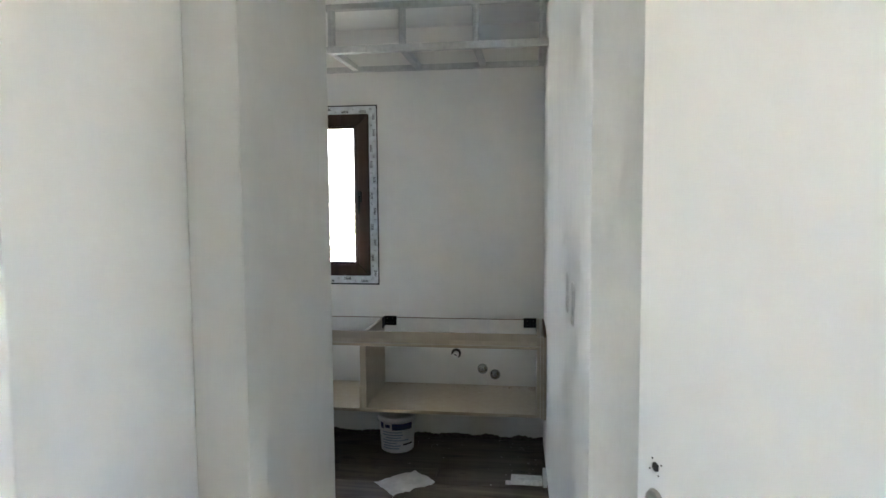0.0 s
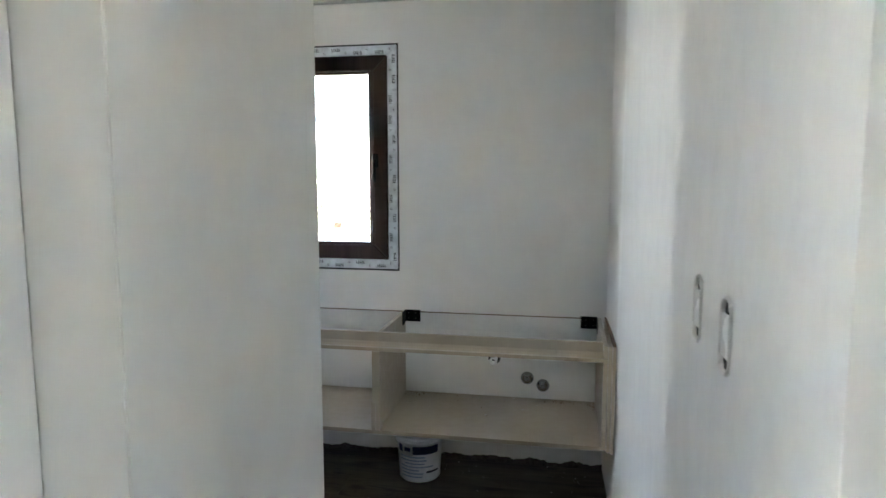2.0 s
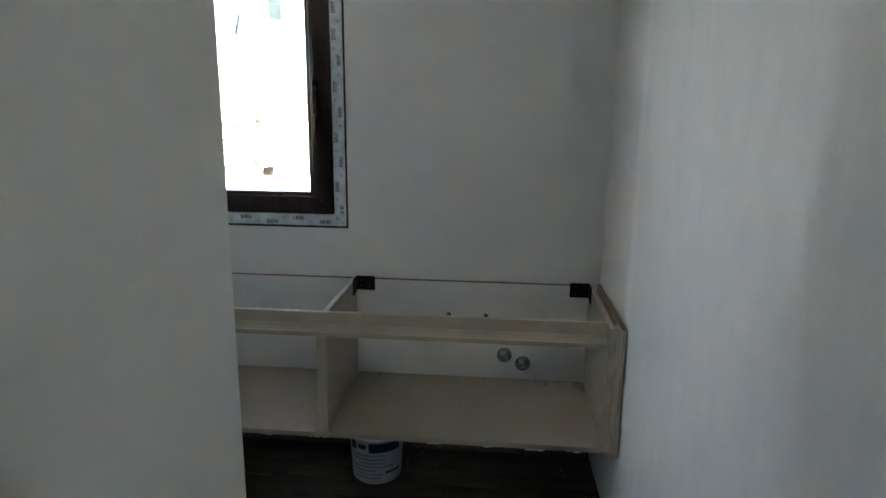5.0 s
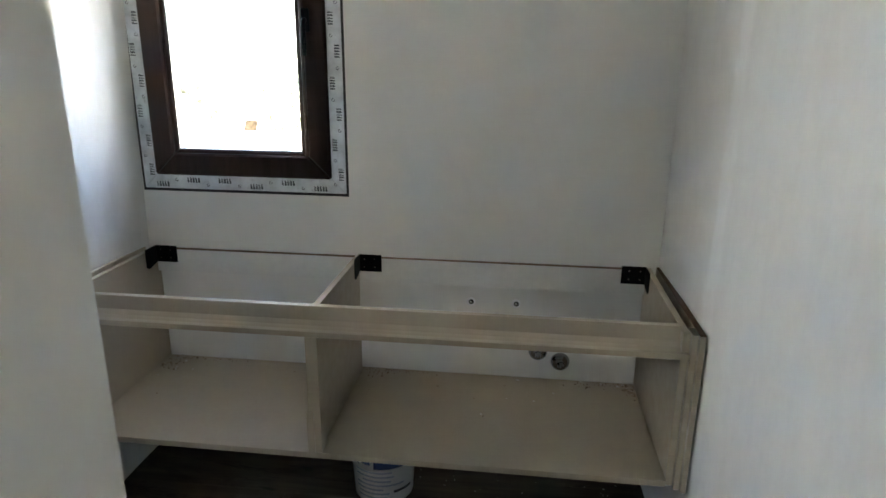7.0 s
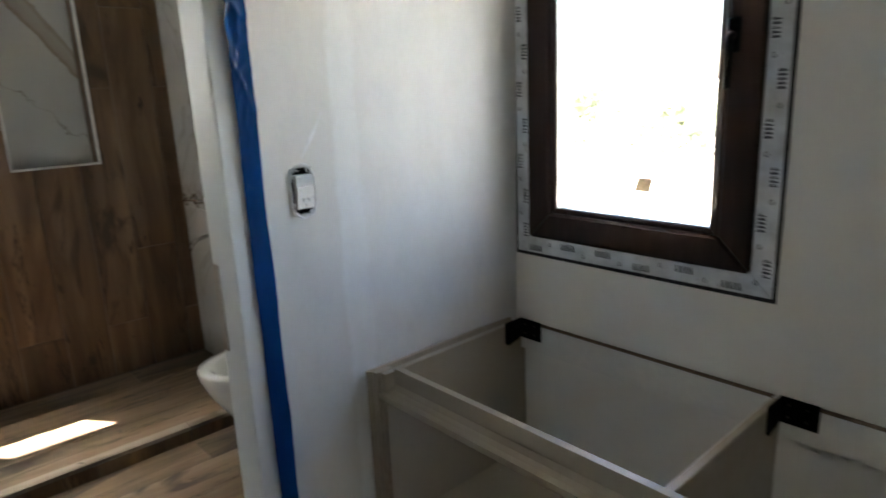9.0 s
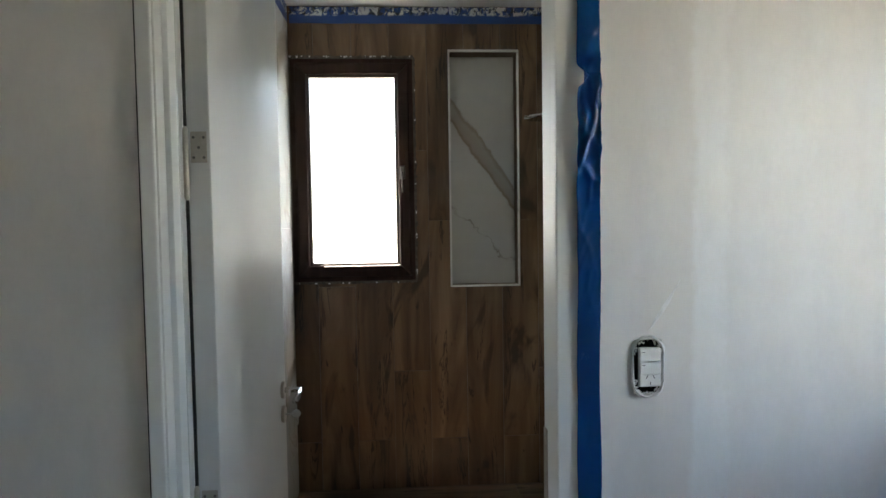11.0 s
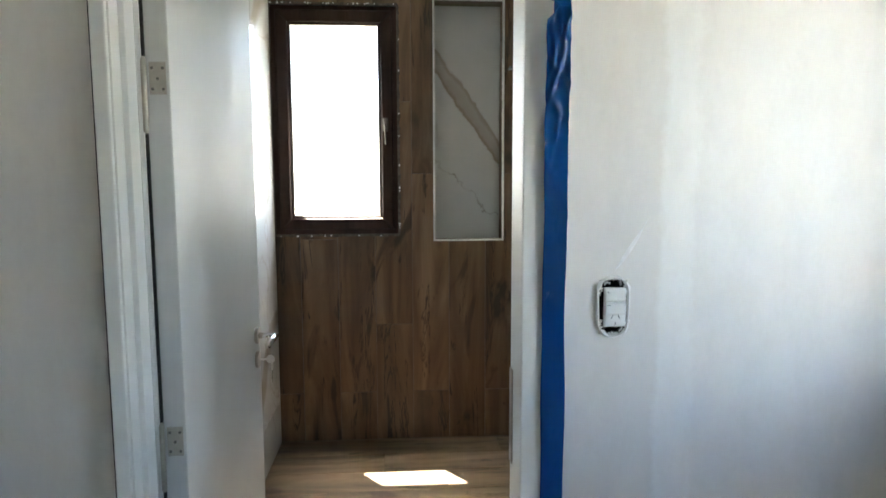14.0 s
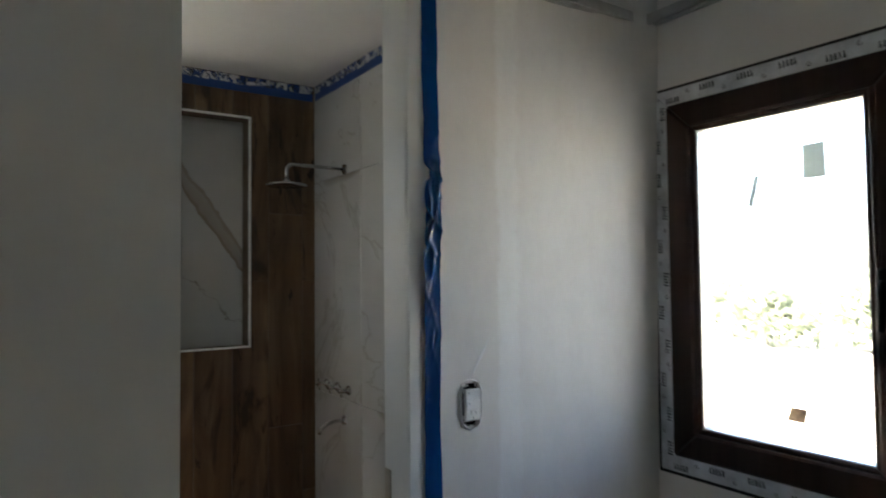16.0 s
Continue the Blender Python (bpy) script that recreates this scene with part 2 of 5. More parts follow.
def veined_slab(name, base, vein, y0, y1, z0, z1):
    """Pale stone with one broad brown vein falling across it and a thin branch below."""
    m, nt, b = nodes_of(name, 0.25)
    v = coords(nt)
    sep = nt.nodes.new("ShaderNodeSeparateXYZ")
    nt.links.new(v, sep.inputs[0])

    def off(za, zb, wobble, seed):
        slope = (zb - za) / (y1 - y0)
        acc = sep.outputs["Z"]
        for src, k in ((sep.outputs["Y"], -slope), (noise_of(nt, coords(nt, (0, 1, 1)), 5 + seed, 6, 0.6), wobble)):
            n = nt.nodes.new("ShaderNodeMath")
            n.operation = 'MULTIPLY_ADD'
            n.inputs[1].default_value = k
            nt.links.new(src, n.inputs[0])
            nt.links.new(acc, n.inputs[2])
            acc = n.outputs[0]
        r = nt.nodes.new("ShaderNodeMapRange")
        mid = za - slope * y0 + wobble * 0.5
        r.inputs["From Min"].default_value, r.inputs["From Max"].default_value = mid - 0.2, mid + 0.2
        nt.links.new(acc, r.inputs["Value"])
        return r.outputs[0]

    h = z1 - z0
    col = ramp(nt, noise_of(nt, v, 3.0, 5), [(0.3, tuple(c * 0.90 for c in base)), (0.7, base)])
    broad = ramp(nt, off(z1 - 0.20 * h, z1 - 0.62 * h, 0.16, 0.0), [(0.28, g(0.0)), (0.33, g(0.85)), (0.40, g(0.55)), (0.56, g(0.45)), (0.64, g(0.70)), (0.69, g(0.0))])
    col = mix(nt, broad, col, vein)
    thin = ramp(nt, off(z1 - 0.64 * h, z1 - 0.93 * h, 0.30, 2.3), [(0.47, g(0.0)), (0.50, g(0.65)), (0.53, g(0.0))])
    breaks = ramp(nt, noise_of(nt, v, 4.0, 3), [(0.42, g(0.0)), (0.58, g(1.0))])
    col = mix(nt, mix(nt, 1.0, thin, breaks, 'MULTIPLY'), col, tuple(c * 0.6 for c in vein))
    nt.links.new(col, b.inputs["Base Color"])
    return m


BLUE_TAPE = smeared_tape("plastered_blue_tape", (0.006, 0.055, 0.25), 2.625)
NICHE_STONE = veined_slab("veined_niche_tile", (0.56, 0.57, 0.55), (0.27, 0.20, 0.14), 2.688, 3.068, 1.168, 2.445)
STEEL = plain("galvanised_steel", (0.50, 0.51, 0.50), 0.36, 0.6, 0.10, 40, 0.05)
CHROME = plain("chrome", (0.50, 0.50, 0.50), 0.07, 1.0, 0.02, 30, 0)
# Darker copy of chrome: dark reflections on the valves put into its colour.
DIM_CHROME = plain("dim_chrome", (0.27, 0.27, 0.275), 0.09, 1.0, 0.02, 30, 0)
BRUSHED = plain("brushed_steel", (0.42, 0.39, 0.345), 0.36, 0.9, 0.08, 60, 0.05)
BLACK = plain("black_metal", (0.006, 0.006, 0.007), 0.6, vary=0.2, spec=0.15)
# Near-black that paints the shade inside holes, most of them modelled shallow.
DARK_HOLE = plain("dark_cavity", (0.03, 0.028, 0.027), 0.9)
WHITE_PLASTIC = plain("white_plastic", (0.80, 0.80, 0.79), 0.3, vary=0.02)
GREY_MARK = plain("grey_print", (0.10, 0.10, 0.11), 0.6)
PLASTER_RAW = plain("rough_filler", (0.80, 0.80, 0.80), 0.85, vary=0.08, scale=60, relief=0.6)
PORCELAIN = plain("porcelain", (0.82, 0.82, 0.80), 0.10, vary=0.01)
BUCKET = plain("bucket_plastic", (0.78, 0.79, 0.80), 0.35, vary=0.05, scale=18)
BUCKET_BLUE = plain("blue_print", (0.01, 0.035, 0.14), 0.4)
BUCKET_TEXT = plain("label_print", (0.35, 0.42, 0.52), 0.5)
PAPER = plain("dusty_paper", (0.70, 0.71, 0.70), 0.8, vary=0.12, scale=14, relief=0.3)
DEBRIS = plain("wood_chips", (0.17, 0.085, 0.04), 0.9, vary=0.5, scale=90)
DUST = plain("plaster_crumbs", (0.75, 0.74, 0.72), 0.9, vary=0.15, scale=50)
RUBBLE = plain("rubble", (0.10, 0.085, 0.07), 0.95, vary=0.4, scale=60, relief=0.5)
GROUT = plain("grout", (0.16, 0.12, 0.09), 0.9)
GROUT_PALE = plain("pale_grout", (0.55, 0.55, 0.53), 0.9)
BATH_WOOD = wood("oak_look_tile", (0.070, 0.038, 0.019), (0.142, 0.083, 0.042), (0.220, 0.142, 0.080), 2, bold=1.5)
BATH_FLOOR = wood("oak_look_floor_tile", (0.075, 0.047, 0.027), (0.160, 0.108, 0.067), (0.245, 0.182, 0.125), 1, bold=1.3)
ROOM_FLOOR = wood("brown_look_floor_tile", (0.050, 0.036, 0.025), (0.105, 0.078, 0.057), (0.17, 0.132, 0.103), 0, 0.5)
KERB = wood("pale_oak_look_tile", (0.20, 0.16, 0.12), (0.32, 0.27, 0.21), (0.42, 0.37, 0.31), 1)
MARBLE = marble("marble_look_tile", (0.57, 0.58, 0.56), (0.26, 0.22, 0.17))
SOIL = plain("dry_soil", (0.46, 0.42, 0.35), 0.95, vary=0.25, scale=0.6, relief=0)
LEAF = plain("leaf", (0.30, 0.325, 0.24), 0.7, vary=0.3, scale=3, relief=0)
leaf_nodes = LEAF.node_tree
leaf_thin = leaf_nodes.nodes.new("ShaderNodeBsdfTranslucent")
leaf_thin.inputs["Color"].default_value = (0.42, 0.45, 0.33, 1)
leaf_mix = leaf_nodes.nodes.new("ShaderNodeMixShader")
leaf_mix.inputs[0].default_value = 0.5
leaf_nodes.links.new(leaf_nodes.nodes["Principled BSDF"].outputs[0], leaf_mix.inputs[1])
leaf_nodes.links.new(leaf_thin.outputs[0], leaf_mix.inputs[2])
leaf_nodes.links.new(leaf_mix.outputs[0], leaf_nodes.nodes["Material Output"].inputs["Surface"])
BARK = plain("bark", (0.10, 0.075, 0.05), 0.9, vary=0.3)
OUTER = plain("outer_render", (0.55, 0.53, 0.48), 0.9)

glass, gnt, gb = nodes_of("window_glass", 0.0)
gb.inputs["Transmission Weight"].default_value = 1.0
gb.inputs["IOR"].default_value = 1.45
gb.inputs["Base Color"].default_value = (0.97, 0.99, 0.98, 1)


# ---------------------------------------------------------------- mesh helpers
def box(bm, x0, y0, z0, x1, y1, z1):
    v = [bm.verts.new((x, y, z)) for x in (x0, x1) for y in (y0, y1) for z in (z0, z1)]
    for f in ((0, 1, 3, 2), (4, 6, 7, 5), (0, 4, 5, 1), (2, 3, 7, 6), (0, 2, 6, 4), (1, 5, 7, 3)):
        bm.faces.new([v[i] for i in f])


def soften(bm, r, seg=2):
    bmesh.ops.bevel(bm, geom=[e for e in bm.edges], offset=r, segments=seg, profile=0.6, affect='EDGES', clamp_overlap=True)


def bbox(x0, y0, z0, x1, y1, z1, r=0.002, seg=2):
    bm = bmesh.new()
    box(bm, min(x0, x1), min(y0, y1), min(z0, z1), max(x0, x1), max(y0, y1), max(z0, z1))
    if r:
        soften(bm, r, seg)
    return bm


def tube(points, r, seg=14):
    """A round bar along points."""
    bm = bmesh.new()
    pts = [Vector(p) for p in points]
    rings = []
    side = None
    for i, p in enumerate(pts):
        d = (pts[min(i + 1, len(pts) - 1)] - pts[max(i - 1, 0)]).normalized()
        if side is None:
            side = d.orthogonal().normalized()
        side = (side - d * side.dot(d)).normalized()
        up = d.cross(side)
        rad = r[i] if isinstance(r, (list, tuple)) else r
        rings.append([bm.verts.new(p + rad * (math.cos(a) * side + math.sin(a) * up)) for a in [2 * math.pi * k / seg for k in range(seg)]])
    for a, b in zip(rings, rings[1:]):
        for k in range(seg):
            bm.faces.new((a[k], a[(k + 1) % seg], b[(k + 1) % seg], b[k]))
    bm.faces.new(rings[0][::-1])
    bm.faces.new(rings[-1])
    return bm


def lathe(profile, centre, axis='z', seg=40):
    """A turned shape: (radius, height) pairs round an axis through centre."""
    bm = bmesh.new()
    rings = []
    for rad, h in profile:
        ring = []
        for k in range(seg):
            a = 2 * math.pi * k / seg
            c, s = rad * math.cos(a), rad * math.sin(a)
            p = {'z': (c, s, h), 'y': (c, h, s), 'x': (h, c, s)}[axis]
            ring.append(bm.verts.new(Vector(p) + Vector(centre)))
        rings.append(ring)
    for a, b in zip(rings, rings[1:]):
        for k in range(seg):
            bm.faces.new((a[k], a[(k + 1) % seg], b[(k + 1) % seg], b[k]))
    if profile[0][0] > 1e-4:
        bm.faces.new(rings[0][::-1])
    if profile[-1][0] > 1e-4:
        bm.faces.new(rings[-1])
    bmesh.ops.remove_doubles(bm, verts=bm.verts, dist=1e-5)
    bmesh.ops.recalc_face_normals(bm, faces=bm.faces)
    return bm


def link(name, bm, material, smooth=False):
    bmesh.ops.recalc_face_normals(bm, faces=bm.faces)
    me = bpy.data.meshes.new(name)
    bm.to_mesh(me)
    bm.free()
    if smooth:
        for p in me.polygons:
            p.use_smooth = True
    me.materials.append(material)
    return new(name, me)


ROOTS = {}


def part(name, bm, material, parent, label="", smooth=False):
    """One mesh under a thing or under a part, modelled in world metres."""
    ob = link(name, bm, material, smooth)
    ob.parent = parent
    ob.matrix_parent_inverse = Matrix.Translation(-Vector(ROOTS.get(parent.name, (0, 0, 0))))
    return tagged(ob, label)


def thing(name, at, label, category, group="", kind=""):
    """An empty at a thing's base; its parts are modelled in world metres."""
    ob = new(name)
    ob.location = at
    ob.empty_display_size = 0.05
    ROOTS[ob.name] = at
    return tagged(ob, label, category, group, kind)


def setting(name, bm, material, label="", smooth=False):
    return tagged(link(name, bm, material, smooth), label, "", "", "structure")


def cells(u0, u1, v0, v1, holes):
    """Rectangles that fill u0..u1 by v0..v1 around rectangular holes."""
    us = sorted({u0, u1, *[min(max(h[i], u0), u1) for h in holes for i in (0, 1)]})
    vs = sorted({v0, v1, *[min(max(h[i], v0), v1) for h in holes for i in (2, 3)]})
    for a, b in zip(us, us[1:]):
        run = None
        for c, d in zip(vs, vs[1:]):
            inside = any(h[0] < (a + b) / 2 < h[1] and h[2] < (c + d) / 2 < h[3] for h in holes)
            if inside:
                if run:
                    yield (a, b, *run)
                run = None
            else:
                run = (run[0], d) if run else (c, d)
        if run:
            yield (a, b, *run)


def wall_x(x0, x1, y0, y1, z0, z1, holes=()):
    """A wall of faces x0 and x1, with openings (y, y, z, z) through it."""
    bm = bmesh.new()
    for a, b, c, d in cells(y0, y1, z0, z1, holes):
        box(bm, x0, a, c, x1, b, d)
    return bm


def wall_y(y0, y1, x0, x1, z0, z1, holes=()):
    bm = bmesh.new()
    for a, b, c, d in cells(x0, x1, z0, z1, holes):
        box(bm, a, y0, c, b, y1, d)
    return bm


def slab_round_hole(x0, y0, x1, y1, z0, z1, cx, cy, r, seg=32):
    """A ceiling board with one round hole."""
    bm = bmesh.new()
    def edge(a):
        c, s = math.cos(a), math.sin(a)
        t = min((x1 - cx) / c if c > 1e-9 else (x0 - cx) / c if c < -1e-9 else 1e9, (y1 - cy) / s if s > 1e-9 else (y0 - cy) / s if s < -1e-9 else 1e9)
        return cx + t * c, cy + t * s
    angs = sorted({2 * math.pi * k / seg for k in range(seg)} | {math.atan2(y - cy, x - cx) % (2 * math.pi) for x in (x0, x1) for y in (y0, y1)})
    quads = []
    for a in angs:
        e = edge(a)
        i = (cx + r * math.cos(a), cy + r * math.sin(a))
        quads.append([bm.verts.new((*e, z0)), bm.verts.new((*i, z0)), bm.verts.new((*i, z1)), bm.verts.new((*e, z1))])
    for p, q in zip(quads, quads[1:] + quads[:1]):
        for k in range(4):
            bm.faces.new((p[k], q[k], q[(k + 1) % 4], p[(k + 1) % 4]))
    return bm


def crumbs(name, spots, size, material, label, category):
    """Loose bits strewn on a surface: (x, y, z, spread x, spread y, count)."""
    rnd = random.Random(len(spots) * 7 + 3)
    bm = bmesh.new()
    for x, y, z, sx, sy, n in spots:
        for _ in range(n):
            s = size * rnd.uniform(0.4, 1.3)
            px, py = x + rnd.gauss(0, 1) * sx, y + rnd.gauss(0, 1) * sy
            a = rnd.uniform(0, math.pi)
            c, d = math.cos(a) * s, math.sin(a) * s
            base = [(px + c, py + d), (px - d * 0.5, py + c * 0.5), (px - c, py - d), (px + d * 0.4, py - c * 0.4)]
            lo = [bm.verts.new((u, v, z)) for u, v in base]
            hi = [bm.verts.new((px + (u - px) * 0.6, py + (v - py) * 0.6, z + s * rnd.uniform(0.3, 0.7))) for u, v in base]
            bm.faces.new(hi)
            for k in range(4):
                bm.faces.new((lo[k], lo[(k + 1) % 4], hi[(k + 1) % 4], hi[k]))
    return tagged(link(name, bm, material), label, category, "", "stuff")

# ---------------------------------------------------------------- plan (metres)
XL, XR, YB = -1.395, 0.393, 3.575          # vanity room: left, right and back wall
XB, YN, YS = -3.67, 3.455, 1.83           # bathroom: far, tap and door-side wall
XW = -1.50                                # bathroom face of the wall with the door
HV, HB = 2.56, 2.675                      # ceilings
DY0, DY1, DZ = 1.966, 2.752, 2.45         # bathroom doorway
PX0, PX1, PY0, PY1 = -0.590, -0.440, 1.245, 2.042   # end of the passage's partition
EX, EY = 0.451, 1.12                      # corner where the passage begins
W1 = (-1.362, -0.637, 0.978, 2.10)        # vanity window, outer frame
W2 = (1.835, 2.505, 1.20, 2.41)           # bathroom window, outer frame
W3 = (-1.6, -0.2, 0.90, 2.20)               # unseen bedroom windows, added to light the passage
W4 = (-1.6, -0.2, 0.90, 2.20)
NICHE = (2.688, 3.068, 1.168, 2.445)
SHOWER_X, SHOWER_Z = -2.80, 0.06



def lean(y):
    """The right wall runs out of square by this much."""
    return 0.058 * (YB - y) / (YB - EY)


# ---------------------------------------------------------------- walls, ceilings, grounds
wall_back = setting("wall_north", wall_y(YB, YB + 0.25, XL - 0.3, XR + 0.3, -0.2, 2.9, [(W1[0], W1[1], W1[2], W1[3]), (-0.173, -0.123, 0.52, 0.57)]), WALL, "white plastered wall with filler marks")
bm = wall_x(XW, XL, 1.35, 3.10, -0.2, 2.9, [(DY0, DY1, -0.2, DZ), (2.8745, 2.9295, 1.191, 1.296)])
box(bm, XW, 3.10, -0.2, XL - 0.002, YB, 2.9)
corner = []
for i in range(25):
    y = 3.10 + (YB - 3.10) * i / 24
    swell = ((y - 3.10) / (YB - 3.10)) ** 2          # the plaster thickens upwards and into the corner
    corner.append([bm.verts.new((XL + 0.07 * (k / 31) * swell, y, -0.2 + 3.1 * k / 31)) for k in range(32)])
for p, q in zip(corner, corner[1:]):
    for k in range(31):
        bm.faces.new((p[k], q[k], q[k + 1], p[k + 1])).smooth = True
wall_left = setting("wall_west", bm, WALL_WEST, "white plastered wall with a pale filled joint")
bm = wall_x(XR, XR + 0.15, EY, YB, -0.2, 2.9, [(1.512, 1.564, 1.135, 1.253), (1.709, 1.761, 1.141, 1.259)])
for v in bm.verts:
    v.co.x += lean(v.co.y)
setting("wall_east", bm, WALL_EAST, "white plastered wall with two open boxes")
setting("wall_passage_front", wall_y(EY, EY + 0.10, EX + 0.15, 2.6, -0.2, 2.9), WALL, "white plastered wall beside the passage")
bm = bmesh.new()
plan = [(PX0, PY0), (-0.438, PY0 - 0.004), (-0.457, PY1), (PX0 - 0.006, PY1)]
lo, hi = ([bm.verts.new((x, y, z)) for x, y in plan] for z in (-0.2, 2.9))
bm.faces.new(lo)
bm.faces.new(hi)
for k in range(4):
    bm.faces.new((lo[k], lo[(k + 1) % 4], hi[(k + 1) % 4], hi[k]))
bmesh.ops.bevel(bm, geom=[e for e in bm.edges if abs(e.verts[0].co.z - e.verts[1].co.z) > 1], offset=0.003, segments=2, affect='EDGES')
setting("wall_partition", bm, WALL, "white plastered partition of the passage")
setting("wall_south_vanity", wall_y(1.25, 1.35, XL - 0.2, PX0, -0.2, 2.9), WALL, "white plastered wall")
setting("wall_bedroom_pier", bbox(-2.9, 0.635, -0.2, PX0 - 0.002, 1.248, 2.9, 0.004), WALL, "white plastered pier of the bedroom")
# Closet and bedroom walls are assumed; the closet also blocks the east light.
setting("wall_closet_west", wall_x(0.93, 1.03, 0.34, EY, -0.2, 2.9, [(0.50, EY, -0.2, 2.1)]), WALL, "white plastered wall with a narrow doorway")
setting("wall_closet_east", wall_x(2.5, 2.6, 0.45, EY, -0.2, 2.9), WALL, "white plastered wall")
setting("wall_closet_south", wall_y(0.34, 0.45, 1.03, 3.1, -0.2, 2.9), WALL, "unseen white plastered bedroom wall")
setting("wall_bedroom_east", wall_x(3.0, 3.1, -3.5, 0.34, -0.2, 2.9, [W4]), WALL, "unseen white plastered bedroom wall with an added window")
setting("wall_bedroom_west", wall_x(-3.0, -2.9, -3.5, 1.25, -0.2, 2.9, [W3]), WALL, "unseen white plastered bedroom wall with an added window")
setting("wall_bedroom_south", wall_y(-3.7, -3.5, -3.0, 3.1, -0.2, 2.9), WALL, "unseen white plastered bedroom wall")
wall_bath = setting("wall_bathroom_west", wall_x(XB - 0.22, XB, YS - 0.2, YN + 0.2, -0.2, 2.9, [W2, NICHE]), GROUT, "bathroom wall behind wood-look tiles")
setting("niche_back", bbox(XB - 0.24, NICHE[0] - 0.02, NICHE[2] - 0.02, XB - 0.14, NICHE[1] + 0.02, NICHE[3] + 0.02, 0), NICHE_STONE, "marble-look back of the shower niche")
wall_taps = setting("wall_bathroom_north", wall_y(YN, YN + 0.2, XB - 0.22, XW, -0.2, 2.9), GROUT_PALE, "bathroom wall behind marble-look tiles")
wall_bath_s = setting("wall_bathroom_south", wall_y(YS - 0.15, YS, XB - 0.22, XW, -0.2, 2.9), GROUT_PALE, "bathroom wall behind marble-look tiles")
bm = bmesh.new()
box(bm, XL, 1.30, HV, XR + 0.06, YB, HV + 0.1)
box(bm, PX0, EY, HV, XR + 0.06, 1.30, HV + 0.1)
box(bm, -2.9, -3.5, 2.66, 3.0, EY, 2.76)
setting("ceiling", bm, CEIL, "white ceiling")
setting("ceiling_bathroom", slab_round_hole(XB, YS, XW, YN, HB, HB + 0.10, -2.325, 2.765, 0.038), CEIL, "white bathroom ceiling with a hole for a lamp")
# Added cup over the hole; its dark colour stands for the void's shade.
setting("ceiling_lamp_hole", lathe([(0.0395, 0.0), (0.0375, 0.0), (0.0375, 0.11), (0.0, 0.11)], (-2.325, 2.765, HB + 0.001), "z", 32), DARK_HOLE, "dark empty hole for a ceiling lamp")
# Roof and eave are assumed; the eave's edge is set to cut the sun patch.
setting("roof", bbox(XB - 0.33, -3.9, 2.90, 3.3, YB + 0.4, 3.05, 0), OUTER, "unseen flat roof slab")
setting("eave", bbox(XB - 0.302, YS - 1.5, 2.72, XB - 0.22, YN + 1.0, 2.899, 0), OUTER, "unseen eave sized to trim the bathroom's sun patch")

floor = setting("floor", bbox(-3.0, -3.5, -0.2, 3.0, YB, -0.010, 0), GROUT, "dusty brown wood-look tile floor")
floor_bath = setting("floor_bathroom", bbox(XB, YS, -0.2, XL - 0.02, YN, -0.008, 0), GROUT, "wood-look tile floor of the bathroom")
bm = bmesh.new()
box(bm, XB, YS, -0.15, SHOWER_X - 0.012, YN, SHOWER_Z - 0.010)
floor_shower = setting("floor_shower", bm, GROUT, "raised wood-look tile floor of the shower")

bm = bmesh.new()
bmesh.ops.create_grid(bm, x_segments=60, y_segments=60, size=1500)
for v in bm.verts:
    d = math.hypot(v.co.x, v.co.y)
    v.co.z = -3.0 + (0.0 if d < 60 else min(6.0, (d - 60) * 0.004) * noise.noise(v.co * 0.01))
setting("ground", bm, SOIL, "pale dry ground outside the house")

# ---------------------------------------------------------------- windows
def frame_bars(u0, u1, v0, v1, w):
    """Four mitred bars round an opening, as corner quads (u, v)."""
    o = [(u0, v0), (u1, v0), (u1, v1), (u0, v1)]
    i = [(u0 + w, v0 + w), (u1 - w, v0 + w), (u1 - w, v1 - w), (u0 + w, v1 - w)]
    return [(o[k], o[(k + 1) % 4], i[(k + 1) % 4], i[k]) for k in range(4)]


def bar_mesh(quad, place, d0, d1, chamfer=0.004):
    """A mitred bar: a quad in the wall's plane, drawn out from depth d0 to d1."""
    bm = bmesh.new()
    a = [bm.verts.new(place(u, v, d0)) for u, v in quad]
    b = [bm.verts.new(place(u, v, d1)) for u, v in quad]
    bm.faces.new(a)
    bm.faces.new(b[::-1])
    for k in range(4):
        bm.faces.new((a[k], b[k], b[(k + 1) % 4], a[(k + 1) % 4]))
    bmesh.ops.recalc_face_normals(bm, faces=bm.faces)
    if chamfer:
        bmesh.ops.bevel(bm, geom=list(bm.edges), offset=chamfer, segments=1, affect='EDGES', clamp_overlap=True)
    return bm


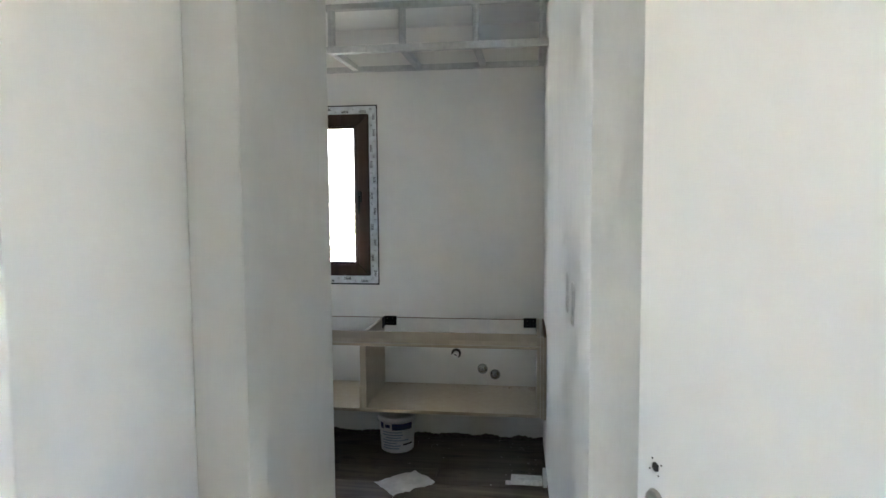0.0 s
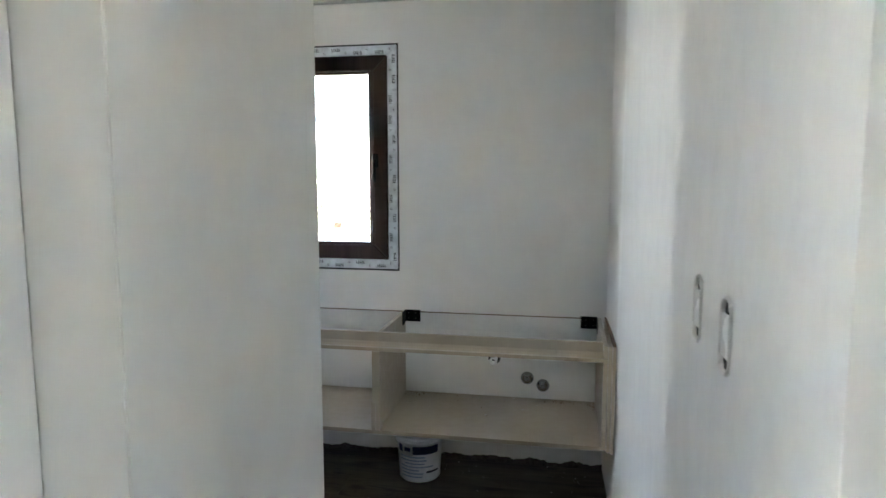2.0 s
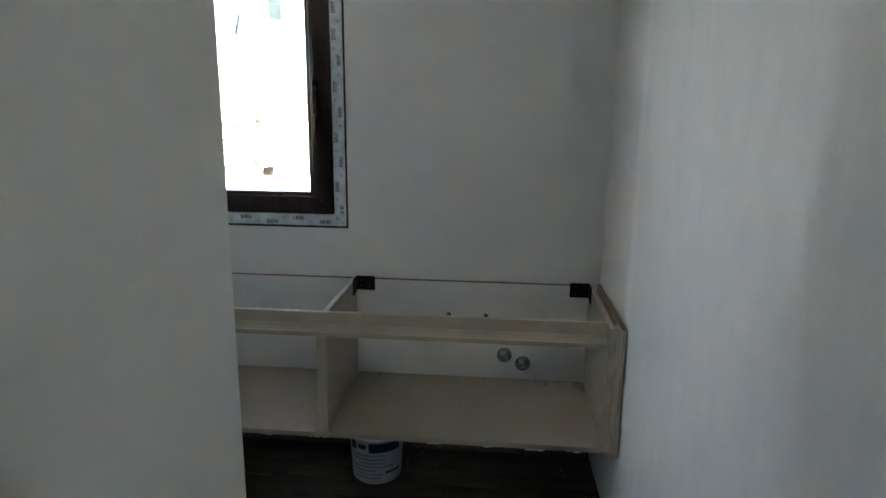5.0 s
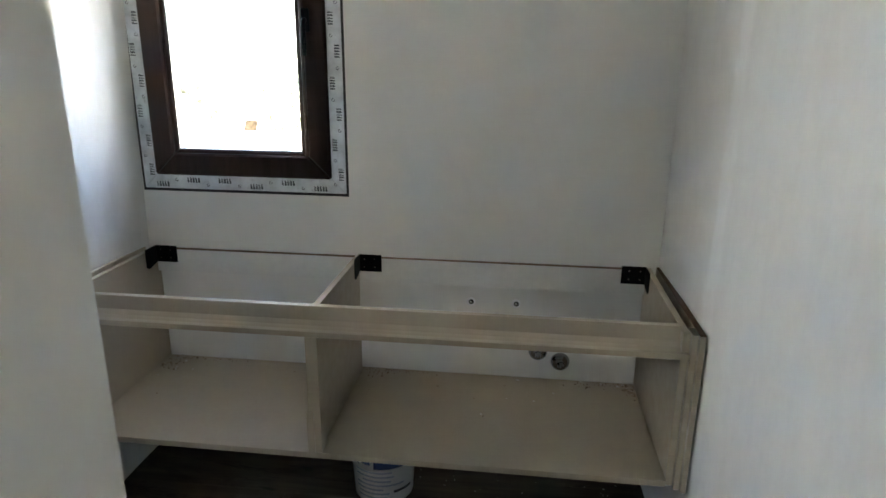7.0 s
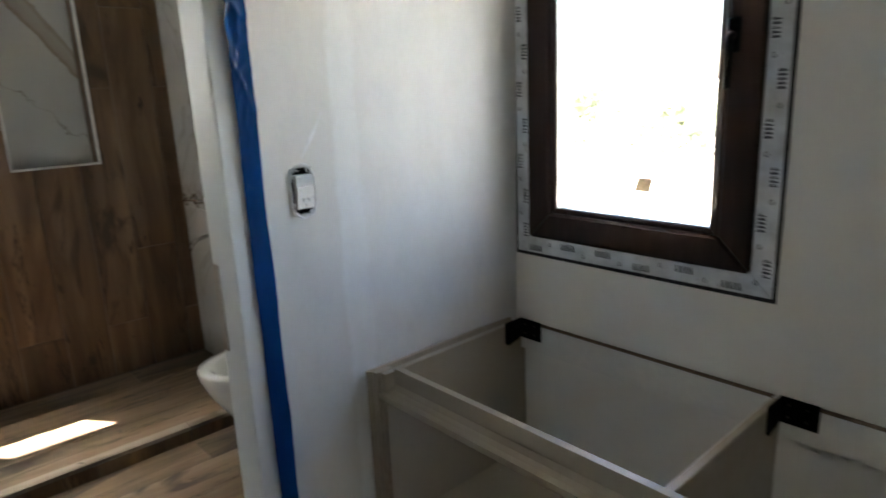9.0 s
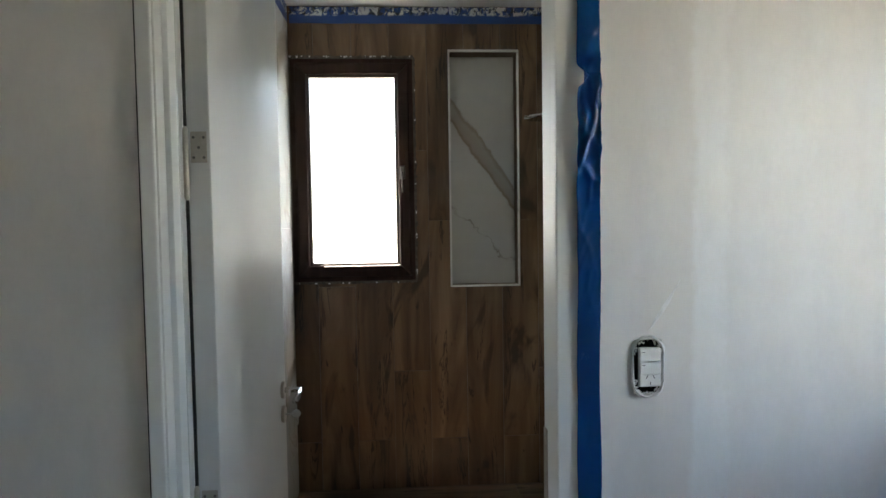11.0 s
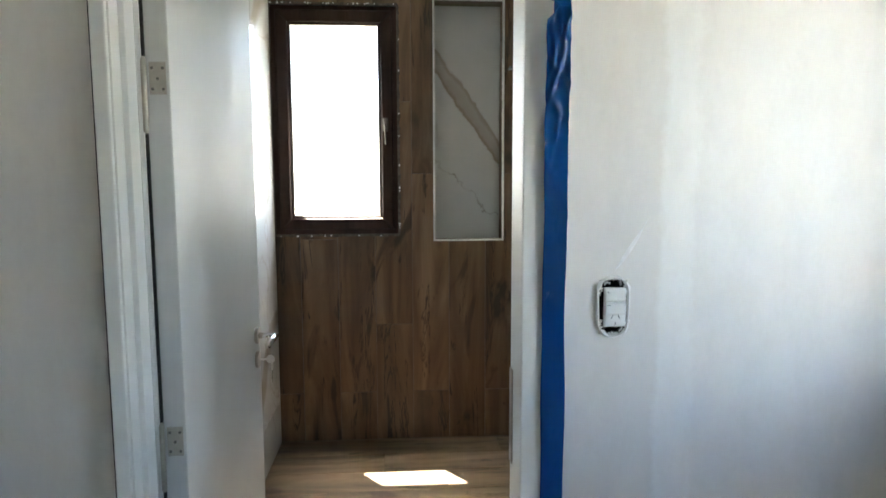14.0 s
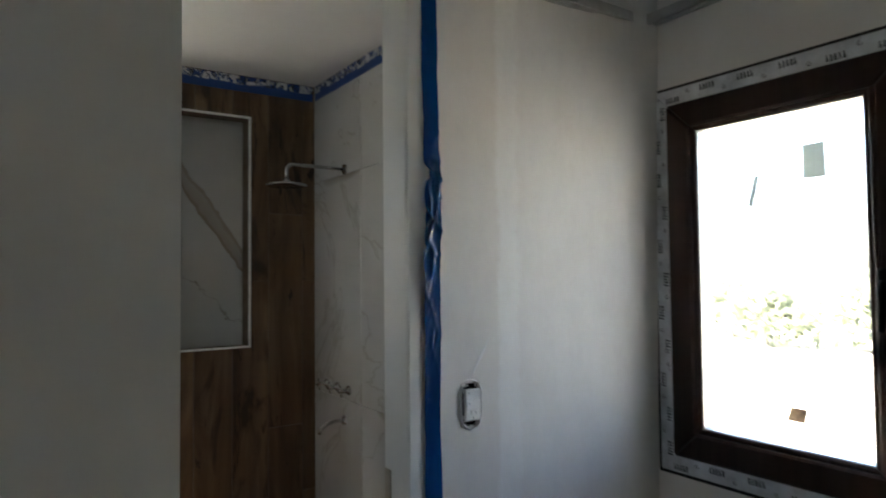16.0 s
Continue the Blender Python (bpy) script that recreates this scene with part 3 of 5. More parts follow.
def window(name, rect, place, outer_w, sash_w, mat_outer, label, handle_u, handle_v, glass_in, out_proud=0.004, broad=0.0):
    """Casement window. place(u, v, d): d grows into the room; 0 is the wall's face."""
    u0, u1, v0, v1 = rect
    ob = thing(name, place((u0 + u1) / 2, v0, 0), label, "window", kind="structure")
    # Black bars draw the shadow gap round the frame.
    for q in frame_bars(u0 - 0.002, u1 + 0.002, v0 - 0.004, v1 + 0.002, 0.009):
        part("dark_gap", bar_mesh(q, place, -0.06, 0.0025, 0), MATT_BLACK, ob)
    for q in frame_bars(u0 + 0.005, u1 - 0.005, v0 + 0.005, v1 - 0.005, outer_w):
        part("window_frame", bar_mesh(q, place, -0.07, out_proud, 0.002), mat_outer, ob, "frame under printed protective film" if mat_outer is FILM else "")
    a = outer_w + 0.004
    sash = None
    for q in frame_bars(u0 + a, u1 - a, v0 + a, v1 - a, sash_w):
        sash = part("sash_bar", bar_mesh(q, place, -0.06, 0.016, 0.006), BROWN, ob, "dark brown wood-grained sash")
    b = a + sash_w - 0.002
    if broad:
        u1 -= broad
        part("sash_bar", bar_mesh(((u1 - b, v0 + b), (u1 - b + broad + 0.004, v0 + b), (u1 - b + broad + 0.004, v1 - b), (u1 - b, v1 - b)), place, -0.055, 0.0135, 0.004), BROWN, ob)
    for q in frame_bars(u0 + b, u1 - b, v0 + b, v1 - b, 0.014):
        part("glazing_bead", bar_mesh(q, place, -0.05, 0.004, 0.004), BROWN, ob)
    c = b + 0.013
    for q in frame_bars(u0 + c, u1 - c, v0 + c, v1 - c, 0.004):
        part("spacer", bar_mesh(q, place, -0.045, -0.006, 0), STEEL, ob)
    pane = part("pane", bar_mesh(((u0 + b, v0 + b), (u1 - b, v0 + b), (u1 - b, v1 - b), (u0 + b, v1 - b)), place, -0.034, -0.028, 0), glass, ob, "clear glass pane")
    pane.visible_shadow = False
    # tilt-and-turn handle
    hu, hv = handle_u, handle_v
    plate = part("handle_plate", bar_mesh(((hu - 0.014, hv - 0.035), (hu + 0.014, hv - 0.035), (hu + 0.014, hv + 0.035), (hu - 0.014, hv + 0.035)), place, 0.014, 0.026, 0.004), glass_in, ob)
    slim = 0.6 if glass_in is DARK_STEEL else 1.0
    part("window_handle", tube([place(hu, hv, 0.02), place(hu, hv, 0.032), place(hu, hv - 0.005, 0.040), place(hu, hv - 0.02, 0.042), place(hu, hv - 0.105, 0.041)], [r * slim for r in (0.008, 0.008, 0.008, 0.008, 0.007)], 12), glass_in, plate, "", True)
    return ob


win1 = window("window_1", W1, lambda u, v, d: (u, YB - d, v), 0.050, 0.074, FILM, "dark brown casement window with printed film left on its frame", -0.752, 1.53, BLACK, broad=0.013)
win2 = window("window_2", W2, lambda u, v, d: (XB + d, u, v), 0.028, 0.063, BROWN, "dark brown casement window with frosted daylight", 2.433, 1.79, DARK_STEEL, -0.012)

# ragged mortar joint with pale specks round the bathroom window
rnd = random.Random(31)
joint, specks = bmesh.new(), bmesh.new()


def strip_bit(bm, side, at, length, inner, outer, proud):
    """A short bit of the joint along one side of the window (0, 1: upright; 2, 3: level)."""
    x0, x1 = XB + 0.0095, XB + 0.0095 + proud
    if side < 2:
        y, sgn = (W2[0], -1) if side == 0 else (W2[1], 1)
        a, b = sorted((y - sgn * inner, y + sgn * outer))
        box(bm, x0, a, at, x1, b, at + length)
    else:
        z, sgn = (W2[2], -1) if side == 2 else (W2[3], 1)
        a, b = sorted((z - sgn * inner, z + sgn * outer))
        box(bm, x0, at, a, x1, at + length, b)


for side in range(4):
    at, end = (W2[2], W2[3]) if side < 2 else (W2[0], W2[1])
    while at < end - 0.012:
        step = rnd.uniform(0.006, 0.020)
        strip_bit(joint, side, at, step, 0.010, 0.002 + 0.006 * rnd.random() ** 2, 0.0015)
        if rnd.random() < (0.16 if side != 3 else 0.34):
            strip_bit(specks, side, at, step * rnd.uniform(0.3, 0.9), 0.006 * rnd.random(), 0.001 + 0.003 * rnd.random(), 0.0032)
        at += step
part("mortar_joint", joint, RUBBLE, win2, "dark ragged mortar joint")
part("mortar_specks", specks, PLASTER_RAW, win2, "pale specks of mortar")

# printed marks on the film: short dark bars and dots along the frame
rnd = random.Random(5)
bm = bmesh.new()
bd = bmesh.new()
yf = YB - 0.004
for side in (0, 1):
    z = W1[2] + 0.05
    x = W1[0] + 0.028 if side == 0 else W1[1] - 0.030
    while z < W1[3] - 0.08:
        off = rnd.choice((-0.009, 0.009))
        for k in range(5):
            box(bm, x + off - 0.0085, yf - 0.0006, z + k * 0.0085, x + off + 0.0085, yf, z + k * 0.0085 + rnd.choice((0.0026, 0.0036)))
            box(bm, x + off - 0.0085, yf - 0.0006, z + k * 0.0085 + 0.004, x + off + rnd.choice((0.0, 0.006)), yf, z + k * 0.0085 + 0.0056)
        for a in range(8):
            if a != 1:
                c, e = x - off + 0.0045 * math.cos(a * 0.785), z + 0.066 + 0.0045 * math.sin(a * 0.785)
                box(bd, c - 0.0012, yf - 0.0006, e - 0.0012, c + 0.0012, yf, e + 0.0012)
        z += 0.098
for zz in (W1[2] + 0.028, W1[3] - 0.030):
    x = W1[0] + 0.05
    while x < W1[1] - 0.09:
        off = rnd.choice((-0.008, 0.008))
        for k in range(5):
            box(bm, x + k * 0.0095, yf - 0.0006, zz + off - 0.0085, x + k * 0.0095 + rnd.choice((0.0028, 0.0038)), yf, zz + off + 0.0085)
            box(bm, x + k * 0.0095 + 0.0042, yf - 0.0006, zz + off - 0.0085, x + k * 0.0095 + 0.006, yf, zz + off + rnd.choice((0.0, 0.006)))
        for a in range(8):
            if a != 1:
                c, e = x + 0.073 + 0.0045 * math.cos(a * 0.785), zz - off + 0.0045 * math.sin(a * 0.785)
                box(bd, c - 0.0012, yf - 0.0006, e - 0.0012, c + 0.0012, yf, e + 0.0012)
        x += 0.112
part("printed_bars", bm, FILM_INK, win1)
part("printed_dots", bd, FILM_INK, win1)
# scraps of sticker left on the panes
def scrap(name, label, u, z, w, h, tilt, mat):
    bm = bmesh.new()
    n = 4
    grid = [[bm.verts.new((u + (i / n - 0.5) * w + tilt * (j / n - 0.5) * h, YB + 0.0275 - 0.004 * (i / n) ** 3 * (j / n), z + (j / n - 0.5) * h)) for j in range(n + 1)] for i in range(n + 1)]
    for i in range(n):
        for j in range(n):
            bm.faces.new((grid[i][j], grid[i + 1][j], grid[i + 1][j + 1], grid[i][j + 1]))
    bmesh.ops.solidify(bm, geom=bm.faces[:], thickness=0.0008)
    return tagged(link(name, bm, mat), label, "sticker")


STICKER = plain("pale_sticker", (0.42, 0.46, 0.44), 0.6)
STICKER_BROWN = plain("brown_sticker", (0.34, 0.27, 0.20), 0.7, vary=0.4, scale=70)
scrap("sticker", "small brown scrap of sticker on the glass", -0.972, 1.200, 0.044, 0.034, 0.3, STICKER_BROWN)
scrap("sticker", "pale square sticker near the top of the pane", -0.914, 1.831, 0.054, 0.084, 0.0, STICKER)
scrap("sticker", "narrow pale strip of tape on the pane", -1.069, 1.772, 0.016, 0.080, 0.25, STICKER)

# Assumed windows, out of view, that only serve to let light in.
window("unseen_window_3", W3, lambda u, v, d: (-2.9 + d, u, v), 0.05, 0.08, BROWN, "unseen wide brown bedroom window, added to let light in", -0.27, 1.3, BLACK)
window("unseen_window_4", W4, lambda u, v, d: (3.0 - d, u, v), 0.05, 0.08, BROWN, "unseen wide brown bedroom window, added to let light in", -0.1, 1.3, BLACK)

# ---------------------------------------------------------------- bathroom door and its frame
frame_ob = thing("door_frame", (XL, 2.37, 0), "pale painted frame of the bathroom doorway, one casing masked in blue film", "door frame", kind="structure")
part("jamb", bbox(XW, DY1 - 0.030, 0, XL + 0.004, DY1 - 0.001, DZ, 0.002), JAMB, frame_ob, "glossy pale jamb")
part("jamb", bbox(XW, DY0 + 0.001, 0, XL + 0.004, DY0 + 0.026, DZ, 0.002), JAMB, frame_ob)
part("jamb_head", bbox(XW, DY0 + 0.026, DZ - 0.03, XL + 0.004, DY1 - 0.030, DZ - 0.001, 0.002), JAMB, frame_ob)
part("door_stop", bbox(XW + 0.045, DY0 + 0.026, 0, XL - 0.03, DY0 + 0.038, DZ - 0.03, 0.002), JAMB, frame_ob)
part("casing", bbox(XL + 0.0045, DY1 - 0.0305, 0, XL + 0.013, 2.803, DZ + 0.06, 0.003), JAMB, frame_ob, "casing beside the blue film")
part("casing", bbox(XL + 0.0005, 1.961, 0, XL + 0.013, DY0 + 0.022, DZ + 0.06, 0.003), JAMB, frame_ob)
part("joint_gap", bbox(XL + 0.0004, 1.9560, 0, XL + 0.004, 1.9606, DZ + 0.06, 0), MATT_BLACK, frame_ob)
part("rebate_strip", bbox(XW - 0.013, 1.9925, 0, XW - 0.0005, 2.0002, DZ - 0.03, 0), JAMB, frame_ob)
# Added black strip: paints the dark gap between jamb and leaf.
part("gap_shade_strip", bbox(XW - 0.013, 2.0008, 0, XW - 0.0035, 2.0065, DZ - 0.03, 0), MATT_BLACK, frame_ob, "black strip that stands for the shaded gap beside the leaf")
part("casing_head", bbox(XL + 0.0005, DY0 + 0.022, DZ - 0.02, XL + 0.013, DY1 - 0.020, DZ + 0.06, 0.003), JAMB, frame_ob)
part("strike_plate", bbox(XW + 0.004, DY1 - 0.033, 0.90, XW + 0.030, DY1 - 0.029, 1.10, 0.001), BRUSHED, frame_ob, "steel strike plate")

# crumpled blue masking film on the casing
cols, rows = 14, 420
fy0, fy1 = 2.759, 2.804
gv = []
for j in range(rows + 1):
    z = 0.02 + j / rows * (DZ + 0.02)
    line = []
    loose = math.exp(-((z - 1.72) / 0.20) ** 2)
    for i in range(cols + 1):
        y = fy0 + (fy1 - fy0) * i / cols
        fold = (1 - abs(noise.noise((y * 22 + z * 9, z * 11 - y * 14, 3.3)))) ** 7
        crease = (1 - abs(noise.noise((y * 34 - z * 16, z * 7 + y * 20, 8.1)))) ** 9
        d = 0.0016 + 0.0012 * noise.noise((y * 40, z * 9, 1.7)) + (0.0016 + 0.007 * loose) * fold + (0.0010 + 0.005 * loose) * crease
        d += 0.006 * loose * (1 + noise.noise((y * 30, z * 8, 5.1)))
        y2 = y + 0.003 * noise.noise((z * 6, i * 0.05, 2.0)) * (1 if i in (0, cols) else 0.4)
        if i < 4 and abs(z - 1.795) < 0.020:
            y2 += 0.006 * (4 - i) * (1 - abs(z - 1.795) / 0.022)
        line.append((XL + 0.0140 + max(0.0006, d), y2, z))
    gv.append(line)
film = thing("masking_film", (XL + 0.014, 2.78, 0.02), "crumpled blue masking film stuck along the door casing", "masking film")
tear = int(rows * (1.79 - 0.02) / (DZ + 0.02))
for name, lo, hi in (("lower_sheet", 0, tear + 3), ("upper_sheet", tear - 2, rows)):
    sheet = bmesh.new()
    lift = 0.0012 if name == "lower_sheet" else 0.0
    vs = [[sheet.verts.new((x + lift, y, z)) for x, y, z in line] for line in gv[lo:hi + 1]]
    for p, q in zip(vs, vs[1:]):
        for i in range(cols):
            sheet.faces.new((p[i], p[i + 1], q[i + 1], q[i]))
    bmesh.ops.solidify(sheet, geom=sheet.faces[:], thickness=0.0006)
    part(name, sheet, BLUE, film, "", True)

LY = 2.052                          # visible face of the open leaf
LX0, LX1 = XW - 0.004, XW - 0.722
door1 = thing("door_1", (LX0, LY, 0.01), "pale lacquered bathroom door standing open at a right angle", "door")
leaf = part("door_leaf", bbox(LX1, LY - 0.045, 0.012, LX0, LY, DZ - 0.035, 0.003), DOOR, door1, "glossy pale grey leaf")
for zc in (0.25, 0.957, 1.685, 2.35):
    h = part("hinge", bbox(LX0 + 0.0004, LY - 0.038, zc - 0.030, LX0 + 0.0022, LY - 0.006, zc + 0.032, 0.0006), BRUSHED, leaf, "brushed steel hinge")
    part("hinge_pin", tube([(LX0 + 0.004, LY - 0.047, zc - 0.105), (LX0 + 0.004, LY - 0.047, zc - 0.10), (LX0 + 0.004, LY - 0.047, zc + 0.035), (LX0 + 0.004, LY - 0.047, zc + 0.042)], [0.003, 0.0055, 0.0055, 0.003], 10), BRUSHED, leaf, "", True)
    bm = bmesh.new()
    for dy, dz in ((-0.012, 0.020), (-0.032, 0.020), (-0.022, 0.0), (-0.012, -0.020), (-0.032, -0.020)):
        s = lathe([(0.0, 0.0), (0.0030, 0.0), (0.0030, 0.0008), (0.0, 0.0008)], (LX0 + 0.0022, LY + dy, zc + dz), 'x', 10)
        tmp = bpy.data.meshes.new("screw")
        s.to_mesh(tmp)
        s.free()
        bm.from_mesh(tmp)
    part("hinge_screws", bm, DARK_STEEL, leaf)
hx = LX1 + 0.058
hz = 1.018
rose = part("handle_rose", lathe([(0.0, 0.0), (0.026, 0.0), (0.026, 0.007), (0.024, 0.009), (0.0, 0.009)], (hx, LY, hz), 'y', 32), BRUSHED, leaf, "round steel rose")
part("door_handle", tube([(hx, LY + 0.005, hz), (hx, LY + 0.052, hz), (hx + 0.006, LY + 0.060, hz), (hx + 0.05, LY + 0.061, hz), (hx + 0.125, LY + 0.061, hz)], 0.0095, 16), CHROME, leaf, "polished steel lever", True)
part("key_rose", lathe([(0.0, 0.0), (0.026, 0.0), (0.026, 0.007), (0.024, 0.009), (0.0, 0.009)], (hx, LY, hz - 0.075), 'y', 32), BRUSHED, leaf)
key = part("key", tube([(hx, LY + 0.006, hz - 0.075), (hx, LY + 0.030, hz - 0.075)], 0.003, 8), STEEL, leaf, "key left in the lock")
bm = lathe([(0.006, -0.0012), (0.013, -0.0012), (0.013, 0.0012), (0.006, 0.0012), (0.006, -0.0012)], (hx, LY + 0.042, hz - 0.075), 'x', 20)
part("key_bow", bm, STEEL, leaf)
part("key_ring", tube([(hx + 0.010 * math.cos(a), LY + 0.046, hz - 0.098 + 0.011 * math.sin(a)) for a in [2 * math.pi * k / 16 for k in range(17)]], 0.0012, 6), STEEL, leaf)
part("key_string", tube([(hx, LY + 0.046, hz - 0.109), (hx + 0.003, LY + 0.046, hz - 0.13), (hx, LY + 0.046, hz - 0.15)], 0.0009, 6), MATT_BLACK, leaf)

# ---------------------------------------------------------------- bathroom fittings
def toilet(cx, yback, z):
    ob = thing("toilet", (cx, yback, z), "white wall-hung porcelain toilet bowl without a seat", "toilet")
    n = 44
    bm = bmesh.new()
    def outline(w, l, back):
        pts = []
        for k in range(n):
            a = 2 * math.pi * k / n
            x = w * math.copysign(abs(math.cos(a)) ** 0.85, math.cos(a))
            y = math.sin(a)
            y = -l * abs(y) ** 0.9 if y < 0 else back * abs(y) ** 0.35
            pts.append((cx + x, y))
        return pts
    levels = [(-0.33, 0.075, 0.05, 0.14), (-0.30, 0.115, 0.12, 0.14), (-0.22, 0.150, 0.20, 0.14), (-0.12, 0.172, 0.265, 0.14), (-0.04, 0.180, 0.30, 0.14), (-0.012, 0.181, 0.305, 0.14), (0.0, 0.176, 0.300, 0.14), (0.002, 0.150, 0.268, 0.09), (-0.012, 0.138, 0.250, 0.075), (-0.06, 0.125, 0.215, 0.06), (-0.14, 0.09, 0.13, 0.04), (-0.17, 0.04, 0.05, 0.02)]
    rings = [[bm.verts.new((x, yback - 0.16 + y + 0.015, z + dz)) for x, y in outline(w, l, bk)] for dz, w, l, bk in levels]
    for a, b in zip(rings, rings[1:]):
        for k in range(n):
            bm.faces.new((a[k], a[(k + 1) % n], b[(k + 1) % n], b[k]))
    bm.faces.new(rings[0][::-1])
    bm.faces.new(rings[-1])
    part("bowl", bm, PORCELAIN, ob, "glossy white porcelain bowl", True)
    part("fixing_cap", lathe([(0.0, 0.0), (0.009, 0.0), (0.007, 0.006), (0.0, 0.007)], (cx - 0.16, yback - 0.06, z - 0.16), 'x', 14), CHROME, ob)
    return ob


toilet(-2.48, YN - 0.012, 0.425)

shower = thing("wall_shower", (-3.24, YN - 0.012, 2.125), "chrome rain shower head on a bent wall arm", "shower")
part("wall_flange", lathe([(0.0, 0.0), (0.028, 0.0), (0.026, -0.008), (0.012, -0.012), (0.0, -0.012)], (-3.24, YN - 0.011, 2.125), 'y', 24), CHROME, shower)
arm = [(-3.24, YN - 0.015, 2.125), (-3.24, YN - 0.30, 2.125)] + [(-3.24, YN - 0.30 - 0.035 * math.sin(a), 2.09 + 0.035 * math.cos(a)) for a in [math.pi / 2 * k / 6 for k in range(1, 7)]] + [(-3.24, YN - 0.335, 2.035)]
part("shower_arm", tube(arm, 0.0095, 14), CHROME, shower, "bent chrome arm", True)
part("rain_head", lathe([(0.0, 0.03), (0.016, 0.03), (0.018, 0.012), (0.098, 0.004), (0.102, -0.002), (0.098, -0.006), (0.0, -0.006)], (-3.24, YN - 0.335, 2.018), 'z', 40), CHROME, shower, "flat round chrome head", True)

taps = thing("shower_taps", (-3.33, YN - 0.012, 0.955), "chrome three-handle shower taps on a marble-look wall", "tap")
for x in (-3.48, -3.34, -3.20):
    v = part("tap_body", lathe([(0.0, 0.0), (0.026, 0.0), (0.024, -0.010), (0.012, -0.014), (0.011, -0.055), (0.0, -0.056)], (x, YN - 0.011, 0.955), 'y', 20), CHROME, taps, "", True)
    part("cross_handle", tube([(x - 0.030, YN - 0.060, 0.945), (x + 0.030, YN - 0.060, 0.965)], 0.006, 10), CHROME, v, "", True)
    part("cross_handle", tube([(x - 0.010, YN - 0.060, 0.985), (x + 0.010, YN - 0.060, 0.925)], 0.006, 10), CHROME, v, "", True)
spout = thing("bath_spout", (-3.26, YN - 0.012, 0.79), "slim curved chrome spout below the taps", "spout")
part("spout_rose", lathe([(0.0, 0.0), (0.026, 0.0), (0.022, -0.010), (0.0, -0.012)], (-3.26, YN - 0.011, 0.79), 'y', 20), CHROME, spout)
part("spout_pipe", tube([(-3.26, YN - 0.015, 0.79), (-3.26, YN - 0.06, 0.792), (-3.26, YN - 0.11, 0.783), (-3.26, YN - 0.145, 0.760), (-3.26, YN - 0.155, 0.735)], 0.010, 12), CHROME, spout, "", True)

# white trim round the niche
for q in frame_bars(NICHE[0] - 0.002, NICHE[1] + 0.002, NICHE[2] - 0.002, NICHE[3] + 0.002, 0.010):
    setting("trim_niche", bar_mesh(q, lambda u, v, d: (XB + d, u, v), -0.006, 0.014, 0.001), WHITE_PLASTIC, "white edge trim of the niche")

# plastered blue tape under the bathroom ceiling
def tape(name, fn, n):
    bm = bmesh.new()
    rings = []
    for i in range(n + 1):
        t = i / n
        k = noise.noise((t * 30, 3.1, 0.2)) * 0.008 + noise.noise((t * 120, 1.1, 0.7)) * 0.006
        hi, low = HB - 0.004 + min(0, k), HB - 0.092 + 0.002 * noise.noise((t * 10, 0, 0))
        rings.append([bm.verts.new(fn(t, z, d)) for z, d in ((low, 0), (hi, 0), (hi, 0.0016), (low, 0.0016))])
    for p, q in zip(rings, rings[1:]):
        for k in range(4):
            bm.faces.new((p[k], q[k], q[(k + 1) % 4], p[(k + 1) % 4]))
    bm.faces.new(rings[0])
    bm.faces.new(rings[-1][::-1])
    tagged(link(name, bm, BLUE_TAPE), "blue masking tape smeared with white plaster under the ceiling", "masking tape")


tape("masking_tape", lambda t, z, d: (XB + 0.0112 + d, YS + 0.02 + t * (YN - YS - 0.04), z), 160)
tape("masking_tape", lambda t, z, d: (XB + 0.03 + t * (XW - XB - 0.05), YN - 0.0112 - d, z), 160)
tape("masking_tape", lambda t, z, d: (XB + 0.03 + t * (XW - XB - 0.05), YS + 0.0112 + d, z), 160)

# ---------------------------------------------------------------- vanity cabinet
VX0, VX1, VY0, VZ0, VZ1 = -1.386, 0.390, 3.036, 0.330, 0.770
T = 0.018
van = thing("vanity_cabinet", (-0.5, YB, VZ0), "beige wall-hung vanity carcass without its top or doors", "vanity cabinet")
VB = YB - 0.0185
part("side_panel", bbox(VX0 + 0.03, VY0 + 0.012, VZ0, VX0 + 0.03 + T, YB - 0.001, VZ1, 0.001), MELAMINE, van)
part("side_panel", bbox(VX1 - 0.022 - T, VY0 + 0.012, VZ0, VX1 - 0.022, YB - 0.001, VZ1, 0.001), MELAMINE, van)
part("filler_strip", bbox(VX0 + 0.012, VY0, VZ0 - 0.004, VX0 + 0.029, VY0 + 0.05, VZ1 + 0.002, 0.0015), MELAMINE, van)
part("filler_strip", bbox(VX0, VY0 - 0.012, VZ0 - 0.004, VX0 + 0.011, YB - 0.001, VZ1 + 0.004, 0.001), MELAMINE, van)
part("filler_strip", bbox(VX1 - 0.021, VY0, VZ0 - 0.004, VX1 - 0.006, VY0 + 0.05, VZ1 + 0.002, 0.0015), MELAMINE, van)
part("end_panel", bbox(VX1 - 0.005, VY0 - 0.012, VZ0 - 0.004, VX1 + 0.009, YB - 0.001, VZ1 + 0.004, 0.001), MELAMINE, van)
part("raw_edge", bbox(VX1 - 0.006, VY0 - 0.010, VZ1 + 0.0042, VX1 + 0.010, YB - 0.003, VZ1 + 0.0055, 0), MDF_EDGE, van, "dark unfinished top edge")
part("bottom_panel", bbox(VX0 + 0.03 + T, VY0 + 0.004, VZ0, VX1 - 0.022 - T, YB - 0.001, VZ0 + T, 0.001), MELAMINE, van)
DX = -0.626
part("divider", bbox(DX + 0.006, VY0 + 0.062, VZ0 + T, DX + 0.006 + T, VB, VZ1, 0.001), MELAMINE, van)
